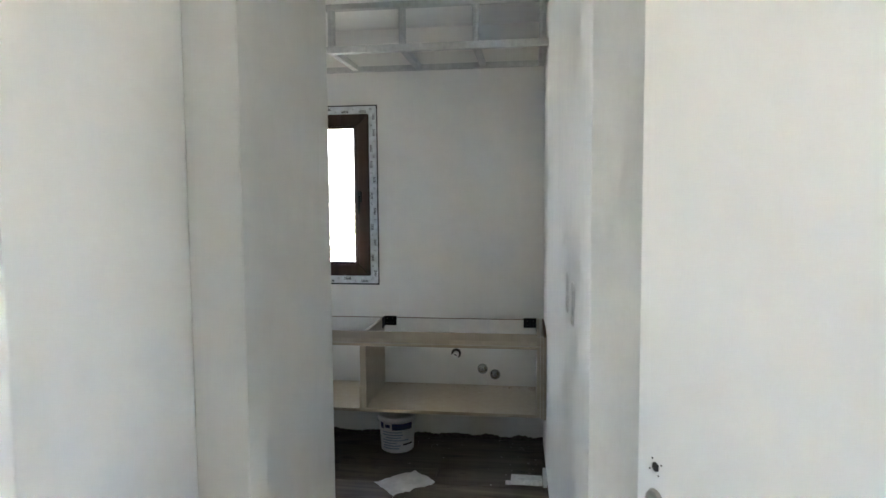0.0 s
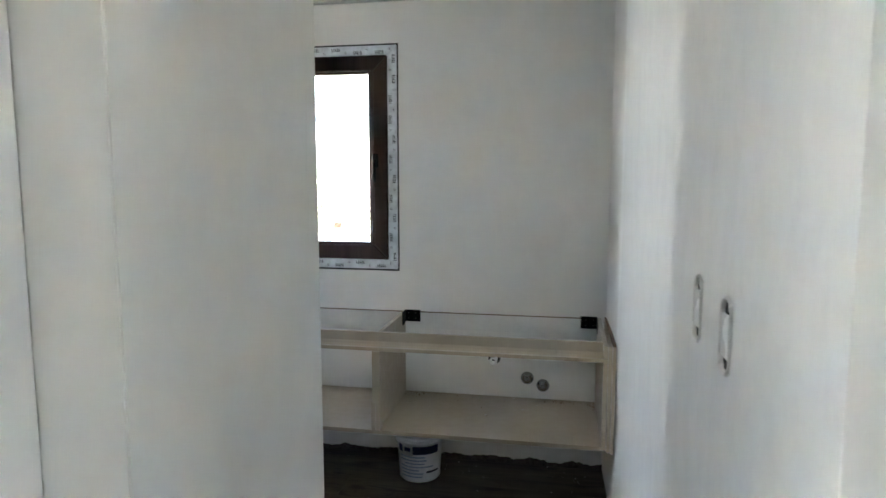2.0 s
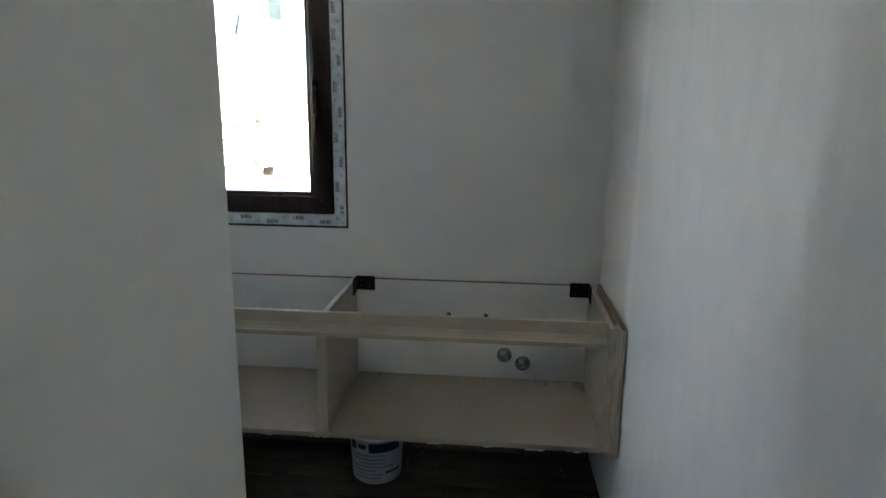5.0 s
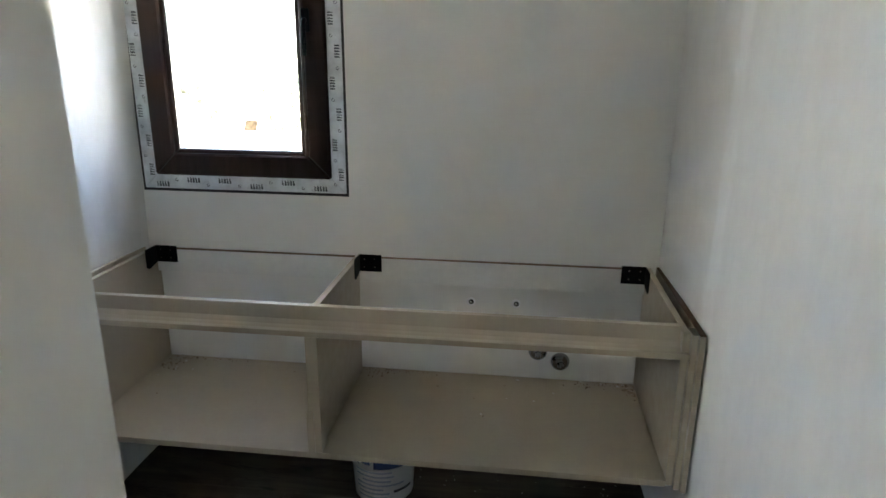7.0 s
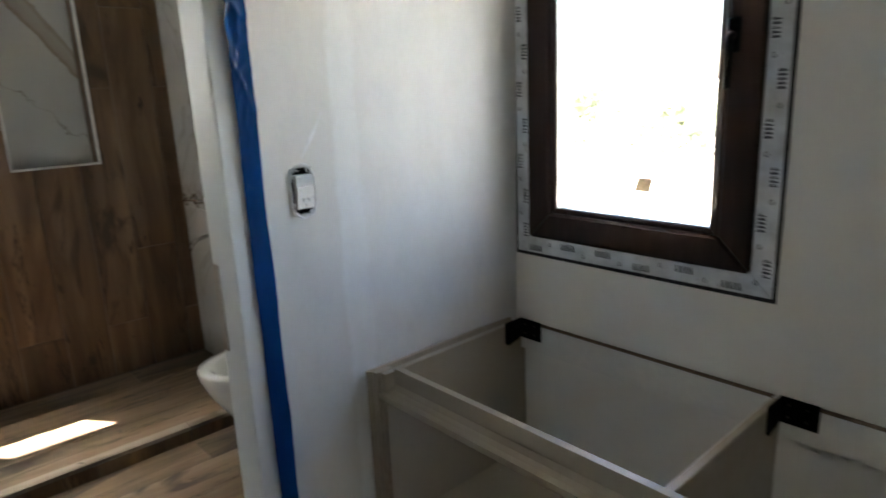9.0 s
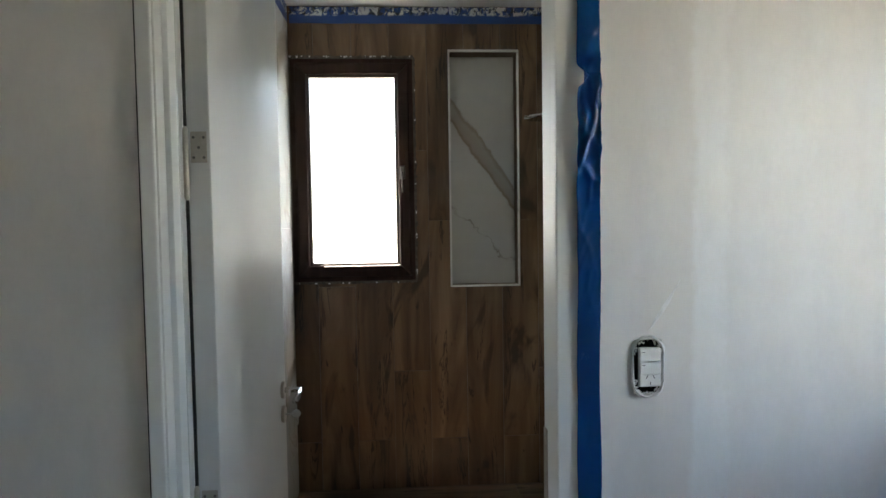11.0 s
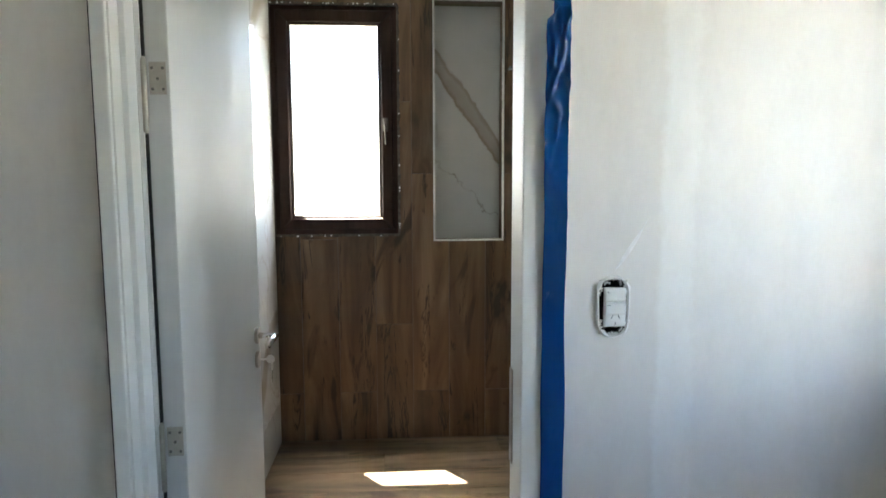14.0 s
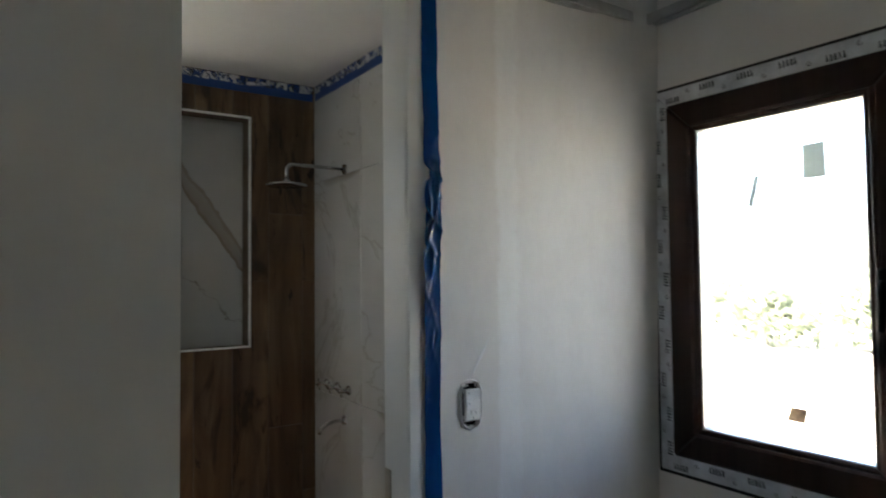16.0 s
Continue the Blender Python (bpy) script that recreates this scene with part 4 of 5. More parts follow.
part("divider_front", bbox(DX, VY0 + 0.008, VZ0 + T, DX + 0.034, VY0 + 0.061, 0.700, 0.001), MELAMINE, van)
part("divider_stop", bbox(DX - 0.004, VY0 + 0.002, VZ0 + T, DX + 0.016, VY0 + 0.0075, 0.475, 0.001), MELAMINE, van)
part("front_rail", bbox(VX0 + 0.03 + T, VY0 + 0.040, 0.708, VX1 - 0.022 - T, VY0 + 0.058, VZ1 + 0.008, 0.001), MELAMINE, van, "beige top rail")
bm = bmesh.new()
prof = [(VY0 + 0.002, 0.704), (VY0 + 0.039, 0.704), (VY0 + 0.039, 0.738), (VY0 + 0.030, 0.726), (VY0 + 0.018, 0.720), (VY0 + 0.002, 0.719)]
ends = [[bm.verts.new((x, y, z)) for y, z in prof] for x in (VX0 + 0.03, VX1 - 0.022)]
bm.faces.new(ends[0])
bm.faces.new(ends[1][::-1])
for k in range(len(prof)):
    bm.faces.new((ends[0][k], ends[1][k], ends[1][(k + 1) % len(prof)], ends[0][(k + 1) % len(prof)]))
part("grip_profile", bm, MELAMINE, van, "coved grip profile along the rail")
for x0, x1 in ((VX0 + 0.03 + T, DX + 0.006), (DX + 0.006 + T, VX1 - 0.022 - T)):
    part("back_rail", bbox(x0, VB, 0.685, x1, YB - 0.001, VZ1 - 0.003, 0.001), MELAMINE_WHITE, van, "white hanging rail against the wall")
    part("raw_edge", bbox(x0, VB + 0.001, VZ1 - 0.0029, x1, YB - 0.001, VZ1 - 0.0012, 0), MDF_EDGE, van)


def bracket(x_side, sgn):
    """Black angle bracket between the back rail and a panel; sgn: the way its long plate points."""
    b = thing("angle_bracket", (x_side, VB, 0.755), "black steel angle bracket screwed into the vanity corner", "bracket", "vanity brackets")
    part("plate", bbox(x_side, VB - 0.0030, 0.720, x_side + sgn * 0.078, VB - 0.0004, 0.780, 0.0006), BLACK, b)
    bm = bmesh.new()
    lo, hi = x_side + sgn * 0.0006, x_side + sgn * 0.0030
    prof = [(VB - 0.003, 0.720), (VB - 0.003, 0.780), (VB - 0.070, 0.780), (VB - 0.070, 0.716), (VB - 0.058, 0.708)]
    e = [[bm.verts.new((x, y, z)) for y, z in prof] for x in (lo, hi)]
    bm.faces.new(e[0])
    bm.faces.new(e[1][::-1])
    for k in range(5):
        bm.faces.new((e[0][k], e[1][k], e[1][(k + 1) % 5], e[0][(k + 1) % 5]))
    part("plate", bm, BLACK, b)
    for dx, dz in ((0.018, 0.014), (0.018, -0.014), (0.054, 0.014), (0.054, -0.014)):
        part("screw", lathe([(0.0, 0.0), (0.0026, 0.0), (0.0020, -0.0014), (0.0, -0.0016)], (x_side + sgn * dx, VB - 0.003, 0.750 + dz), 'y', 8), DARK_STEEL, b)


bracket(VX0 + 0.03 + T, 1)
bracket(DX + 0.006 + T, 1)
bracket(VX1 - 0.022 - T, -1)

# valves, holes and drain on the wall inside the vanity
def valve(x, z):
    v = thing("stop_valve", (x, YB, z), "chrome stop valve with a round rosette on the wall", "valve", "stop valves")
    part("rosette", lathe([(0.0, 0.0), (0.032, 0.0), (0.0325, -0.003), (0.031, -0.009), (0.026, -0.018), (0.018, -0.025), (0.010, -0.028), (0.0, -0.028)], (x, YB - 0.0005, z), 'y', 32), DIM_CHROME, v, "", True)
    part("spindle", lathe([(0.0, -0.026), (0.011, -0.026), (0.011, -0.036), (0.008, -0.040), (0.008, -0.054), (0.0, -0.055)], (x, YB, z), 'y', 20), DIM_CHROME, v, "", True)


valve(0.018, 0.452)
valve(0.096, 0.418)
drain = thing("drain_pipe", (-0.148, YB, 0.545), "white plastic drain stub in a dark hole in the wall", "pipe")
part("hole_lining", lathe([(0.031, 0.0), (0.024, -0.0015), (0.022, 0.05), (0.031, 0.05), (0.031, 0.0)], (-0.148, YB - 0.0005, 0.545), 'y', 24), DARK_HOLE, drain)
part("stub", lathe([(0.013, 0.05), (0.018, 0.05), (0.018, -0.045), (0.020, -0.046), (0.020, -0.060), (0.013, -0.060), (0.013, 0.05)], (-0.149, YB, 0.541), 'y', 24), WHITE_PLASTIC, drain, "", True)
for x, z in ((-0.218, 0.622), (-0.064, 0.622)):
    h = thing("water_outlet", (x, YB, z), "capped water outlet in a chipped hole in the wall", "pipe outlet", "water outlets")
    part("chipped_edge", lathe([(0.0, 0.0), (0.016, 0.0), (0.012, -0.002), (0.0, -0.002)], (x, YB - 0.0004, z), 'y', 12), PLASTER_RAW, h)
    part("cavity", lathe([(0.0, 0.0), (0.009, 0.0), (0.009, -0.0008), (0.0, -0.0008)], (x + 0.001, YB - 0.0026, z), 'y', 12), DARK_HOLE, h)
    part("cap", lathe([(0.0, 0.0), (0.0055, 0.0), (0.004, -0.004), (0.0, -0.005)], (x, YB - 0.0034, z), 'y', 12), CHROME, h)

crumbs("wood_chips", [(-1.30, 3.50, VZ0 + T, 0.02, 0.03, 40), (-1.18, 3.555, VZ0 + T, 0.06, 0.008, 30), (-0.55, 3.54, VZ0 + T, 0.03, 0.02, 40), (-0.45, 3.56, VZ0 + T, 0.05, 0.006, 30), (0.25, 3.55, VZ0 + T, 0.07, 0.012, 40), (0.33, 3.53, VZ0 + T, 0.012, 0.025, 40), (-0.9, 3.35, VZ0 + T, 0.2, 0.1, 6), (-0.1, 3.4, VZ0 + T, 0.25, 0.1, 4)], 0.0034, DEBRIS, "brown wood chips and sawdust on the vanity bottom", "debris")
crumbs("plaster_crumbs", [(-1.28, 3.49, VZ0 + T, 0.05, 0.05, 5), (-0.03, 3.45, VZ0 + T, 0.1, 0.06, 5), (0.3, 3.55, VZ0 + T, 0.05, 0.01, 8)], 0.0045, DUST, "white plaster crumbs on the vanity bottom", "debris")

# ---------------------------------------------------------------- bucket under the vanity
bk = thing("bucket", (-0.487, 3.368, 0.0), "white plastic compound bucket with a blue printed label", "bucket")
BC = (-0.487, 3.368, 0.0)
body = part("body", lathe([(0.0, 0.002), (0.093, 0.002), (0.098, 0.008), (0.110, 0.195), (0.116, 0.197), (0.116, 0.206), (0.111, 0.208), (0.111, 0.214), (0.108, 0.214), (0.095, 0.010), (0.0, 0.010)], BC, 'z', 56), BUCKET, bk, "", True)
part("lid", lathe([(0.112, 0.207), (0.117, 0.207), (0.117, 0.221), (0.112, 0.224), (0.106, 0.219), (0.0, 0.219)], BC, 'z', 56), BUCKET, bk, "snap-on white lid", True)


def on_bucket(a0, a1, z0, z1, name, mat, label=""):
    bm = bmesh.new()
    n = max(3, int(abs(a1 - a0) / 4))
    r = lambda z: 0.0984 + (z - 0.008) * 0.0642 + 0.0008
    ring = [[bm.verts.new((BC[0] + r(z) * math.sin(radians(a0 + (a1 - a0) * i / n)), BC[1] - r(z) * math.cos(radians(a0 + (a1 - a0) * i / n)), z)) for z in (z0, z1)] for i in range(n + 1)]
    for p, q in zip(ring, ring[1:]):
        bm.faces.new((p[0], q[0], q[1], p[1]))
    bmesh.ops.solidify(bm, geom=bm.faces[:], thickness=-0.0004)
    part(name, bm, mat, body, label)


on_bucket(-52, -36, 0.150, 0.186, "logo_block", BUCKET_BLUE)
on_bucket(-30, -12, 0.158, 0.178, "logo_block", BUCKET_BLUE)
on_bucket(-6, 64, 0.146, 0.186, "label_band", BUCKET_BLUE, "dark blue band on the label")
on_bucket(30, 70, 0.050, 0.060, "label_bar", FILM_INK)
for k, (a0, a1) in enumerate(((-44, 26), (-44, 30), (-30, 24), (-44, 50), (-44, 10), (-40, 22), (-44, 18))):
    on_bucket(a0, a1, 0.128 - k * 0.0165, 0.135 - k * 0.0165, "label_line", BUCKET_TEXT)
part("wire_handle", tube([(BC[0] + 0.120 * math.cos(a), BC[1] - 0.02 + 0.10 * math.sin(a) * 0.4, 0.190 - 0.03 * abs(math.sin(a))) for a in [math.pi * (0.5 + k / 20) for k in range(0, 21)]], 0.002, 6), STEEL, bk)
part("handle_lug", bbox(BC[0] - 0.126, BC[1] - 0.014, 0.178, BC[0] - 0.111, BC[1] + 0.014, 0.200, 0.003), BUCKET, bk)

# ---------------------------------------------------------------- litter on the floor
bm = bmesh.new()
n = 18
cx, cy, ang = -0.345, 2.875, 0.75
gv = []
for i in range(n + 1):
    row = []
    for j in range(n + 1):
        u, v = (i / n - 0.5) * 0.26, (j / n - 0.5) * 0.20
        u += 0.008 * noise.noise((j * 0.4, 3, 1)); v += 0.008 * noise.noise((i * 0.4, 7, 1))
        z = 0.006 + 0.016 * abs(noise.noise((u * 12, v * 12, 0.3))) + 0.006 * noise.noise((u * 40, v * 40, 2.3))
        row.append(bm.verts.new((cx + u * math.cos(ang) - v * math.sin(ang), cy + u * math.sin(ang) + v * math.cos(ang), max(0.002, z))))
    gv.append(row)
for i in range(n):
    for j in range(n):
        bm.faces.new((gv[i][j], gv[i + 1][j], gv[i + 1][j + 1], gv[i][j + 1]))
bmesh.ops.solidify(bm, geom=bm.faces[:], thickness=0.0015)
tagged(link("paper_sheet", bm, PAPER, True), "crumpled dusty white paper sheet on the tile floor", "paper")
bm = bbox(0.215, 2.94, 0.0, 0.380, 3.01, 0.028, 0.003)
for v in bm.verts:
    v.co += Vector((0.006 * noise.noise(v.co * 30), 0.008 * noise.noise(v.co * 25 + Vector((5, 0, 0))), 0))
tagged(link("board_offcut", bm, DUST), "white plasterboard offcut lying by the wall", "offcut")
bm = bbox(0.382, 2.92, 0.0, 0.403, 3.04, 0.060, 0.003)
tagged(link("board_offcut", bm, DUST), "narrow white offcut leaning on the wall", "offcut")
bm = bbox(0.185, 2.93, 0.0, 0.217, 2.955, 0.018, 0.006)
tagged(link("plaster_lump", bm, DUST), "small white plaster lump on the floor", "debris")
crumbs("floor_dust", [(0.1, 3.3, 0.0005, 0.2, 0.12, 8), (-0.3, 3.45, 0.0005, 0.4, 0.05, 22), (0.3, 3.3, 0.0005, 0.06, 0.2, 18), (0.0, 2.6, 0.0005, 0.25, 0.4, 16)], 0.004, DUST, "white plaster crumbs strewn over the floor", "debris")
bm = bmesh.new()
rnd = random.Random(9)
x = VX0
while x < XR:
    w = rnd.uniform(0.004, 0.012)
    box(bm, x, YB - 0.004, -0.001, x + w, YB - 0.0005, 0.026 + 0.016 * noise.noise((x * 9, 0.3, 0)) + 0.010 * noise.noise((x * 45, 2.3, 0)))
    x += w
setting("skirting_gap", bm, RUBBLE, "dark ragged unplastered strip at the foot of the wall")

# ---------------------------------------------------------------- boxes in the walls
def stadium(w, h, n=10):
    r = w / 2
    pts = [(r * math.cos(a), h / 2 - r + r * math.sin(a)) for a in [math.pi * k / n for k in range(n + 1)]]
    return pts + [(-x, -y) for x, y in pts]


def wall_box(name, place, label, ragged, hollow, rim_mat):
    """An electric box let into the wall: place(u, v, d), d towards the room."""
    ob = thing(name, place(0, 0, 0), label, "electric box")
    rnd = random.Random(11)
    outer = stadium(ragged[0], ragged[1])
    bm = bmesh.new()
    o = [bm.verts.new(place(u * rnd.uniform(0.90, 1.10), v * rnd.uniform(0.96, 1.04), 0.0006)) for u, v in outer]
    p = [bm.verts.new(place(u * 0.90, v * 0.95, 0.004 + rnd.uniform(0, 0.002))) for u, v in outer]
    i = [bm.verts.new(place(u * hollow[0] / ragged[0] * rnd.uniform(0.86, 1.06), v * hollow[1] / ragged[1] * rnd.uniform(0.90, 1.03), 0.002)) for u, v in outer]
    k = [bm.verts.new(place(u * hollow[0] / ragged[0], v * hollow[1] / ragged[1], -0.005)) for u, v in outer]
    n = len(outer)
    for a, b in ((o, p), (p, i), (i, k)):
        for q in range(n):
            bm.faces.new((a[q], a[(q + 1) % n], b[(q + 1) % n], b[q]))
    part("filler_rim", bm, rim_mat, ob, "ragged white filler round the box")
    bm = bmesh.new()
    bm.faces.new([bm.verts.new(place(u * hollow[0] / ragged[0] * 0.99, v * hollow[1] / ragged[1] * 0.99, -0.0030)) for u, v in outer])
    bmesh.ops.solidify(bm, geom=bm.faces[:], thickness=0.002)
    part("box_back", bm, BLACK, ob, "dark inside of the box")
    return ob


def pl_left(y, z):
    return lambda u, v, d: (XL + d, y + u, z + v)


sw = wall_box("switch_box", pl_left(2.9020, 1.2435), "white light switches and socket module in an uncovered wall box", (0.067, 0.123), (0.060, 0.115), PLASTER_RAW)
PS = pl_left(2.9055, 1.2430)
rnd = random.Random(3)
bm = bmesh.new()
for u, v in stadium(0.060, 0.116, 34):
    for k in range(2):
        s = rnd.uniform(0.72, 1.02)
        cu, cv = u * s + rnd.uniform(-0.002, 0.002), v * (0.5 + 0.5 * s) + rnd.uniform(-0.002, 0.002)
        d = rnd.uniform(-0.0008, 0.0035)
        a, r = rnd.uniform(0, 6.3), rnd.uniform(0.0008, 0.0034)
        q = [bm.verts.new(pl_left(2.9020, 1.2435)(cu + r * rnd.uniform(0.5, 1.2) * math.cos(a + w), cv + r * rnd.uniform(0.5, 1.2) * math.sin(a + w), d + rnd.uniform(-0.0006, 0.0006))) for w in (0, 1.4, 2.9, 4.6)]
        top = bm.verts.new(pl_left(2.9020, 1.2435)(cu, cv, d + 0.0015))
        for e in range(4):
            bm.faces.new((q[e], q[(e + 1) % 4], top))
        bm.faces.new(q[::-1])
tagged(part("filler_flecks", bm, PLASTER_RAW, sw), "loose flecks of white filler", kind="stuff")


def slab(place, u0, u1, v0, v1, d0, d1, r=0.001):
    bm = bmesh.new()
    vs = [bm.verts.new(place(u, v, d)) for u in (u0, u1) for v in (v0, v1) for d in (d0, d1)]
    for f in ((0, 1, 3, 2), (4, 6, 7, 5), (0, 4, 5, 1), (2, 3, 7, 6), (0, 2, 6, 4), (1, 5, 7, 3)):
        bm.faces.new([vs[i] for i in f])
    bmesh.ops.recalc_face_normals(bm, faces=bm.faces)
    if r:
        soften(bm, r, 1)
    return bm


mod = part("module_frame", slab(PS, -0.0212, 0.0212, -0.038, 0.038, -0.012, 0.004), WHITE_PLASTIC, sw, "white module frame")
bm = slab(PS, -0.0200, 0.0200, 0.0125, 0.0365, 0.004, 0.0065)
part("rocker", bm, WHITE_PLASTIC, mod)
part("rocker", slab(PS, -0.0200, 0.0200, -0.013, 0.0115, 0.004, 0.0085), WHITE_PLASTIC, mod)
part("socket_face", slab(PS, -0.0200, 0.0200, -0.0365, -0.0140, 0.004, 0.0060), WHITE_PLASTIC, mod)
for u, v, w, h, s in ((-0.014, 0.030, 0.006, 0.0012, 0), (-0.014, 0.005, 0.006, 0.0012, 0), (-0.0065, -0.0180, 0.0016, 0.007, 0.45), (0.0065, -0.0180, 0.0016, 0.007, -0.45), (0.0, -0.031, 0.0016, 0.006, 0)):
    d = 0.0088 if v == 0.005 else 0.0068 if v > 0 else 0.0063
    bm = bmesh.new()
    vs = [bm.verts.new(PS(u + x * w / 2 + s * y * h / 2, v + y * h / 2, dd)) for dd in (d - 0.001, d) for x, y in ((-1, -1), (1, -1), (1, 1), (-1, 1))]
    bm.faces.new(vs[4:])
    for q in range(4):
        bm.faces.new((vs[q], vs[(q + 1) % 4], vs[4 + (q + 1) % 4], vs[4 + q]))
    part("slot", bm, GREY_MARK, mod)


def pl_right(y, z):
    return lambda u, v, d: (XR + lean(y + u) - d, y + u, z + v)


for yy, zz in ((1.538, 1.194), (1.735, 1.200)):
    ob = wall_box("junction_box", pl_right(yy, zz), "uncovered wall box half filled with white card", (0.062, 0.134), (0.054, 0.126), WALL_EAST)
    part("cover_card", slab(pl_right(yy, zz), -0.0235, 0.0235, -0.036, 0.036, -0.0028, 0.0025, 0.001), WHITE_PLASTIC, ob, "white card pushed into the box")

# filler scratch above the switch
bm = bmesh.new()
rows = []
for j in range(31):
    t = j / 30
    y, z = 2.905 + 0.062 * t, 1.315 + 0.085 * t + 0.012 * t * t
    w = 0.0035 * math.sin(math.pi * min(1, t * 1.1 + 0.02)) + 0.0006
    rows.append([bm.verts.new((XL + 0.0003, y - w, z + w * 0.5)), bm.verts.new((XL + 0.0012, y, z)), bm.verts.new((XL + 0.0003, y + w, z - w * 0.5))])
for p, q in zip(rows, rows[1:]):
    for k in range(2):
        bm.faces.new((p[k], p[k + 1], q[k + 1], q[k]))
setting("trim_filler_scratch", bm, PLASTER_RAW, "slanting filler scratch above the switch")

# ---------------------------------------------------------------- metal ceiling grid over the vanity
GZ, GY = 2.300, 3.065
grid = thing("ceiling_frame", (-0.48, GY, GZ), "galvanised steel framing of an unfinished dropped ceiling", "ceiling frame")


def channel(p, q, w, h, open_dir):
    """A folded C-section from p to q."""
    bm = bmesh.new()
    p, q = Vector(p), Vector(q)
    d = (q - p).normalized()
    o = Vector(open_dir).normalized()
    s = d.cross(o).normalized()
    t = 0.0012
    prof = [(-w / 2 + 0.007, h), (-w / 2, h), (-w / 2, 0), (-0.006, 0), (-0.004, 0.004), (0.004, 0.004), (0.006, 0), (w / 2, 0), (w / 2, h), (w / 2 - 0.007, h), (w / 2 - 0.007, h - t), (w / 2 - t, h - t), (w / 2 - t, t + 0.004), (-w / 2 + t, t + 0.004), (-w / 2 + t, h - t), (-w / 2 + 0.007, h - t)]
    e = [[bm.verts.new(c + s * a + o * b) for a, b in prof] for c in (p, q)]
    n = len(prof)
    bm.faces.new(e[0])
    bm.faces.new(e[1][::-1])
    for k in range(n):
        bm.faces.new((e[0][k], e[1][k], e[1][(k + 1) % n], e[0][(k + 1) % n]))
    return bm


UP, FWD = (0, 0, 1), (0, 1, 0)
part("wall_track", channel((XL + 0.002, YB - 0.02, GZ), (XR - 0.002, YB - 0.02, GZ), 0.036, 0.03, UP), STEEL, grid)
part("front_track", channel((XL + 0.002, GY, GZ), (XR + 0.010, GY, GZ), 0.036, 0.036, UP), STEEL, grid)
part("top_track", channel((XL + 0.002, GY, HV - 0.032), (XR + 0.010, GY, HV - 0.032), 0.036, 0.030, UP), STEEL, grid)
for x in (XL + 0.020, XR - 0.020):
    part("side_track", channel((x, GY + 0.019, GZ + 0.0015), (x, YB - 0.039, GZ + 0.0015), 0.036, 0.030, UP), STEEL, grid)
for x in (-1.15, -0.758, -0.368, 0.026, 0.372):
    if x < 0.3:
        part("cross_rail", channel((x, GY + 0.019, GZ + 0.003), (x, YB - 0.039, GZ + 0.003), 0.034, 0.032, UP), STEEL, grid)
    part("upright", channel((x, GY - 0.014, GZ + 0.037), (x, GY - 0.014, HV - 0.033), 0.034, 0.026, FWD), STEEL, grid)

# ---------------------------------------------------------------- ajar door beside the passage
fx, fy, hx2, hy2 = 0.551, 1.065, 0.905, 0.510
d = Vector((hx2 - fx, hy2 - fy, 0)).normalized()
nrm = Vector((d.y, -d.x, 0))               # away from the passage
if nrm.x < 0:
    nrm = -nrm
L = math.hypot(hx2 - fx, hy2 - fy)
door2 = thing("door_2", (hx2, hy2, 0.01), "white lacquered door ajar, its handle not yet fitted", "door")


def in_leaf(u, v, w):
    p = Vector((fx, fy, 0)) + d * u + nrm * w
    return (p.x, p.y, v)


def leaf_block(u0, u1, v0, v1, w0, w1, r=0.002):
    return slab(in_leaf, u0, u1, v0, v1, w0, w1, r)


leaf2 = part("door_leaf", leaf_block(0, L, 0.012, 2.08, 0.0, 0.042, 0.003), DOOR_WHITE, door2)


def leaf_disc(u, v, r, depth, name, mat):
    bm = bmesh.new()
    ring = [[bm.verts.new(in_leaf(u + rr * math.cos(a), v + rr * math.sin(a), w)) for a in [2 * math.pi * k / 20 for k in range(20)]] for rr, w in ((r, 0.0), (r * 0.85, -depth), (r * 0.3, -depth * 0.8))]
    for a, b in zip(ring, ring[1:]):
        for k in range(20):
            bm.faces.new((a[k], a[(k + 1) % 20], b[(k + 1) % 20], b[k]))
    bm.faces.new(ring[-1])
    part(name, bm, mat, leaf2)


HU, HV2 = 0.056, 0.930
leaf_disc(HU, HV2, 0.0105, 0.0008, "spindle_hole", DARK_HOLE)
for a in range(4):
    leaf_disc(HU + 0.019 * math.cos(a * 1.57 + 0.5), HV2 + 0.019 * math.sin(a * 1.57 + 0.5), 0.0022, 0.0006, "screw_hole", DARK_HOLE)
leaf_disc(HU, HV2 - 0.072, 0.024, 0.008, "key_rose", BRUSHED)
part("hinge", leaf_block(L - 0.004, L + 0.006, 0.25, 0.33, -0.006, 0.006), BRUSHED, leaf2)
part("hinge", leaf_block(L - 0.004, L + 0.006, 1.75, 1.83, -0.006, 0.006), BRUSHED, leaf2)

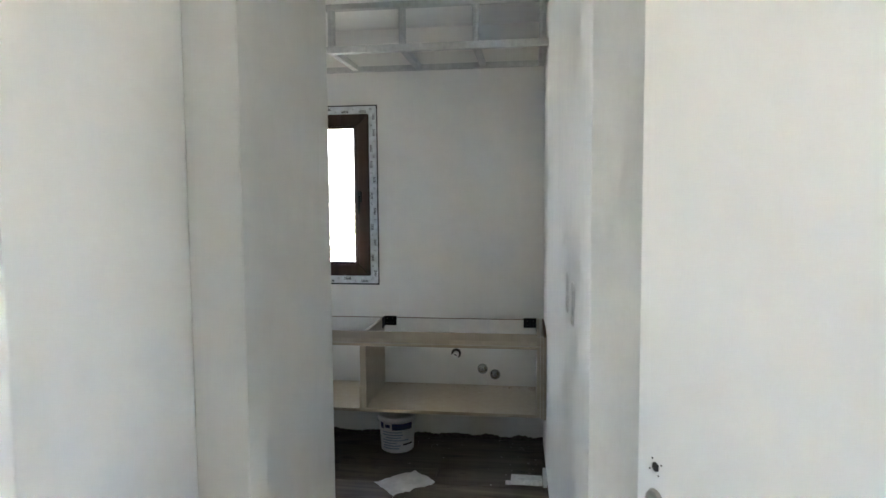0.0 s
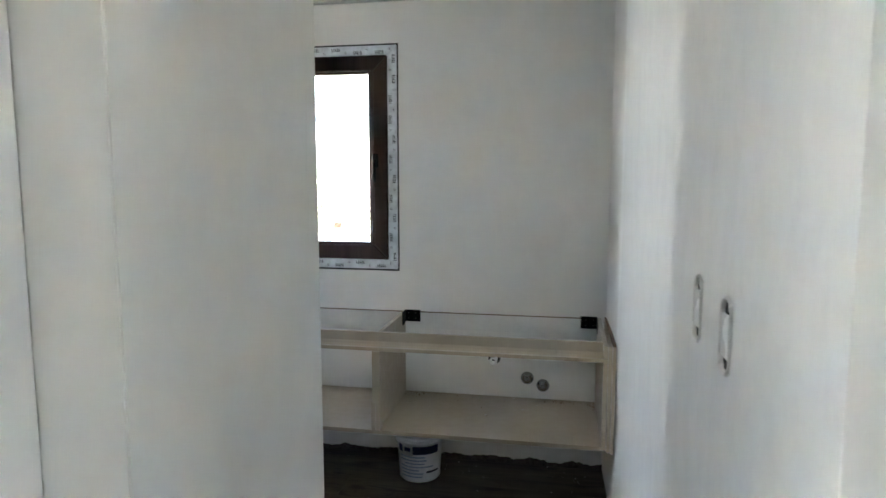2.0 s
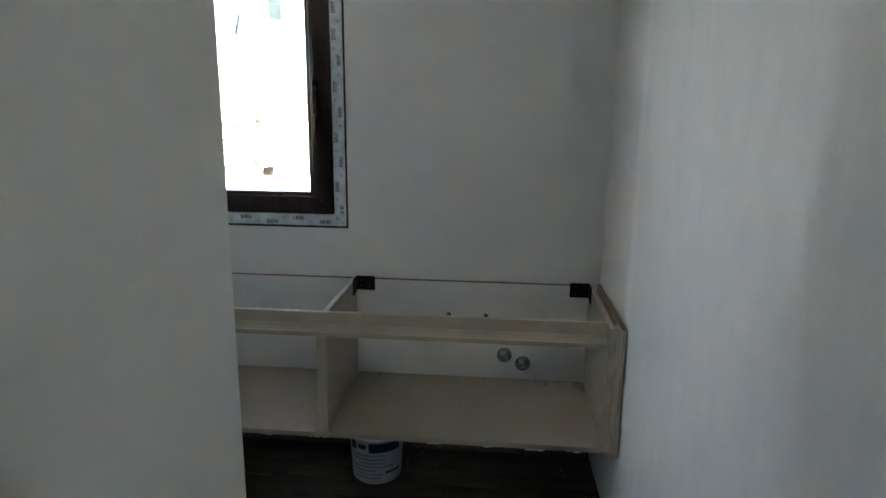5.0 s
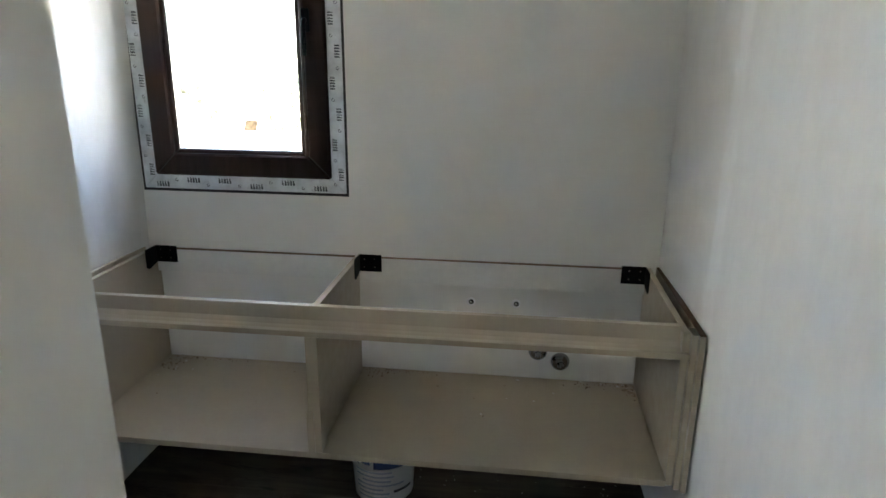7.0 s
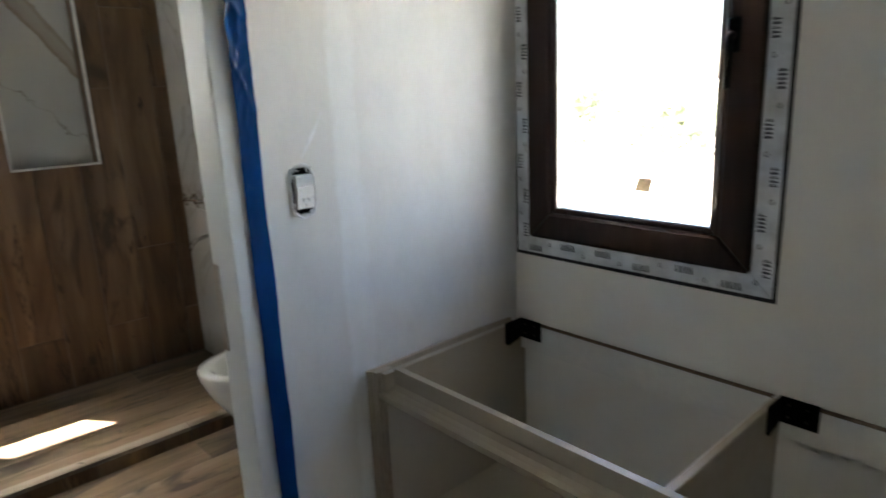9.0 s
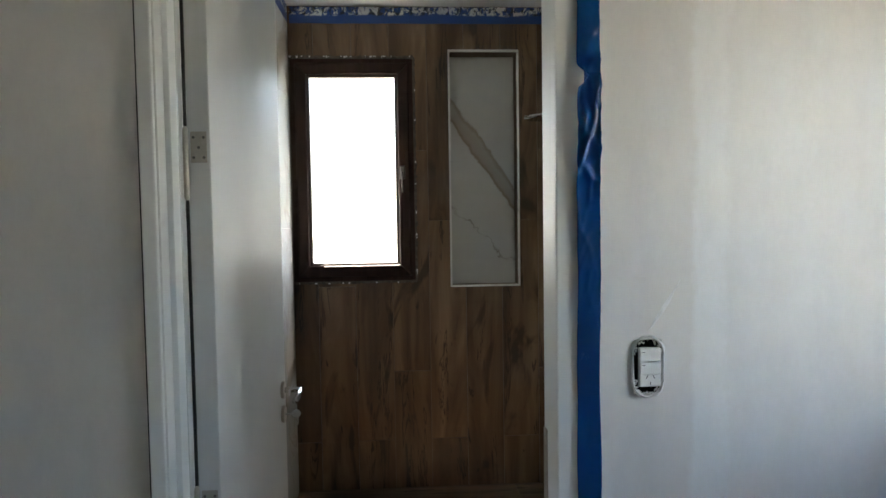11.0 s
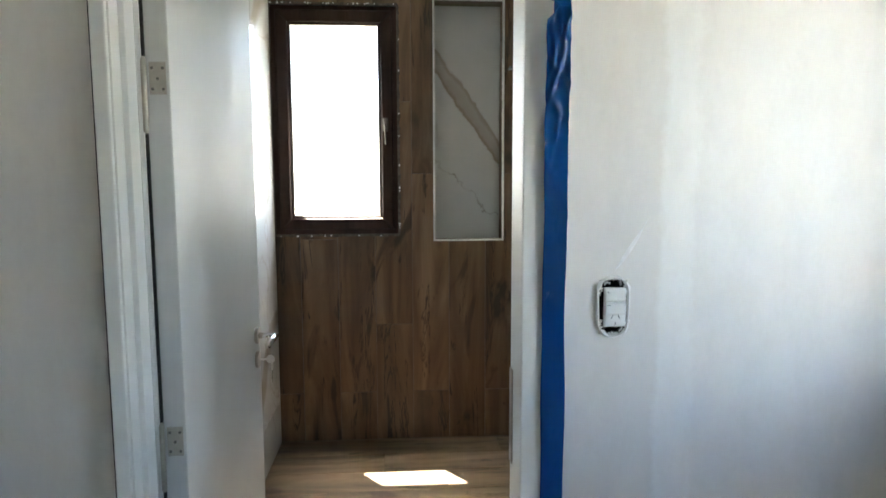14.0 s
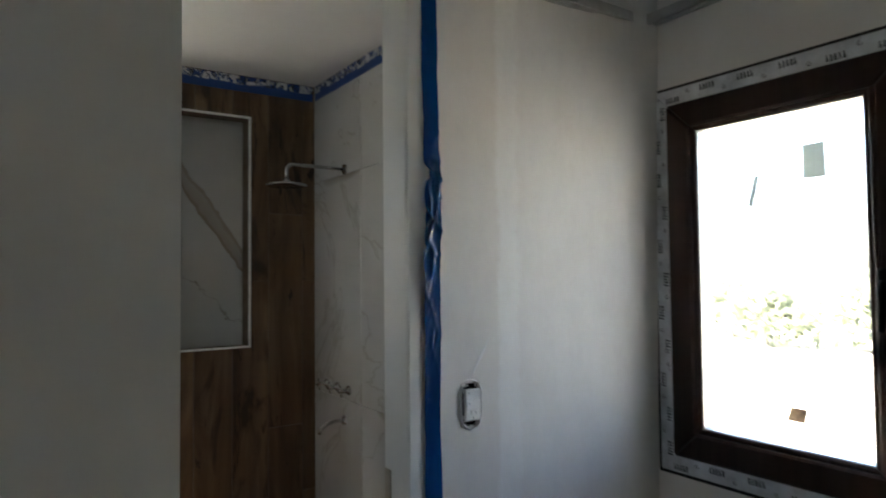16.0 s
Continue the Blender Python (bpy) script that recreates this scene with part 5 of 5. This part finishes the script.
# ---------------------------------------------------------------- far bushes outside
def bush(cx, cy, w, h, seed):
    rnd = random.Random(seed)
    ob = thing("bush", (cx, cy, -3.0), "pale green leafy bush far off in the sun", "bush", "bushes beyond the yard")
    bm = bmesh.new()
    for _ in range(900):
        a, e = rnd.uniform(0, 2 * math.pi), rnd.random() ** 0.6
        lobes = 1 + 0.35 * math.sin(3 * a + seed) + 0.2 * math.sin(7 * a + 2 * seed)
        r = w * 0.5 * lobes * rnd.uniform(0.35, 1) * math.sqrt(max(0.05, 1 - e * e * 0.85))
        p = Vector((cx + r * math.cos(a), cy + r * math.sin(a) * 0.6, -2.95 + e * h * rnd.uniform(0.75, 1.1)))
        s = rnd.uniform(0.15, 0.34)
        u = Vector((rnd.gauss(0, 1), rnd.gauss(0, 1), rnd.gauss(0, 0.7))).normalized()
        v = u.orthogonal().normalized()
        q = u.cross(v)
        for k in range(2):
            c = p + Vector((rnd.gauss(0, 0.1), rnd.gauss(0, 0.1), rnd.gauss(0, 0.1)))
            vs = [bm.verts.new(c + s * x) for x in (v, q * 0.6, -v, -q * 0.6)]
            bm.faces.new(vs)
            v, q = q, u
    part("crown", bm, LEAF, ob)
    for k in range(3):
        part("stem", tube([(cx + k * 0.2 - 0.2, cy, -3.0), (cx + (k - 1) * 0.5, cy, -2.2), (cx + (k - 1) * 0.9, cy + 0.1, -1.4)], [0.06, 0.045, 0.02], 6), BARK, ob)


rnd = random.Random(21)
for k in range(16):
    bush(-62 + k * 4.6 + rnd.uniform(-1, 1), 42 + rnd.uniform(-2, 4), rnd.uniform(5.5, 8.0), rnd.uniform(3.0, 4.4), k)

# ---------------------------------------------------------------- tiles, last
def clip(bm, rect, holes, emit):
    for a, b, c, e in cells(*rect, [h for h in holes if h[0] < rect[1] and h[1] > rect[0] and h[2] < rect[3] and h[3] > rect[2]]):
        if b - a > 0.004 and e - c > 0.004:
            emit(bm, a, b, c, e)


def tiles(name, parent, u_range, v_range, pitch_u, pitch_v, gap, stagger, mat, emit, holes=(), seed=1, u_start=0.0):
    """Tiles over a rectangle of (u, v), long side along v, cut round holes."""
    rnd = random.Random(seed)
    u = u_range[0] - u_start
    col = 0
    while u < u_range[1]:
        v = v_range[0] - (stagger(col) if stagger else 0)
        while v < v_range[1]:
            r = (max(u, u_range[0]) + gap / 2, min(u + pitch_u, u_range[1]) - gap / 2, max(v, v_range[0]) + gap / 2, min(v + pitch_v, v_range[1]) - gap / 2)
            if r[1] - r[0] > 0.01 and r[3] - r[2] > 0.01:
                bm = bmesh.new()
                clip(bm, r, holes, emit)
                if len(bm.faces):
                    part(name, bm, mat, parent)
                else:
                    bm.free()
            v += pitch_v
        u += pitch_u
        col += 1


stag = lambda c: (0.0, 0.62, 0.31, 0.88, 0.15)[c % 5]
# floor planks run along x
tiles("plank", floor, (0.9, YB), (XL + 0.0, XR + 0.056), 0.200, 1.20, 0.003, stag, ROOM_FLOOR, lambda bm, a, b, c, e: box(bm, c, a, -0.011, e, b, 0.0), [(1.25 - 0.0, 1.35, XL, PX0), (PY0, PY1, PX0, PX1), (0.9, 1.25, XL, PX0)], 2)
tiles("plank", floor, (-3.5, 0.9), (-2.9, 0.93), 0.200, 1.20, 0.003, stag, ROOM_FLOOR, lambda bm, a, b, c, e: box(bm, c, a, -0.011, e, b, 0.0), [(0.635, 0.9, -2.9, PX0)], 3)
tiles("plank", floor_bath, (SHOWER_X + 0.014, XL - 0.03), (YS, YN), 0.200, 1.20, 0.003, stag, BATH_FLOOR, lambda bm, a, b, c, e: box(bm, a, c, -0.009, b, e, 0.002), (), 4)
tiles("plank", floor_shower, (XB + 0.012, SHOWER_X - 0.055), (YS, YN), 0.200, 1.20, 0.003, stag, BATH_FLOOR, lambda bm, a, b, c, e: box(bm, a, c, SHOWER_Z - 0.011, b, e, SHOWER_Z - 0.004), (), 5)
tiles("kerb_tile", floor_shower, (SHOWER_X - 0.055, SHOWER_X + 0.003), (YS, YN), 0.06, 1.20, 0.002, stag, KERB, lambda bm, a, b, c, e: box(bm, a, c, SHOWER_Z - 0.011, b, e, SHOWER_Z + 0.006), (), 6)
tiles("riser_tile", floor_shower, (-0.008, SHOWER_Z - 0.012), (YS, YN), 0.2, 1.20, 0.002, stag, BATH_WOOD, lambda bm, a, b, c, e: box(bm, SHOWER_X - 0.012, c, a, SHOWER_X - 0.002, e, b), (), 7)
tiles("plank", wall_bath, (YS, YN), (SHOWER_Z, HB), 0.200, 1.20, 0.003, lambda c: (0.93, 0.08, 0.93, 0.55)[c % 4], BATH_WOOD, lambda bm, a, b, c, e: box(bm, XB - 0.004, a, c, XB + 0.010, b, e), [W2, NICHE], 8, 0.06)
tiles("marble_tile", wall_taps, (XB + 0.011, XW), (0.0, HB), 0.60, 1.20, 0.003, lambda c: 0.3, MARBLE, lambda bm, a, b, c, e: box(bm, a, YN - 0.010, c, b, YN + 0.004, e), (), 9)
tiles("marble_tile", wall_bath_s, (XB + 0.011, XW), (0.0, HB), 0.60, 1.20, 0.003, lambda c: 0.9, MARBLE, lambda bm, a, b, c, e: box(bm, a, YS - 0.004, c, b, YS + 0.010, e), (), 10)
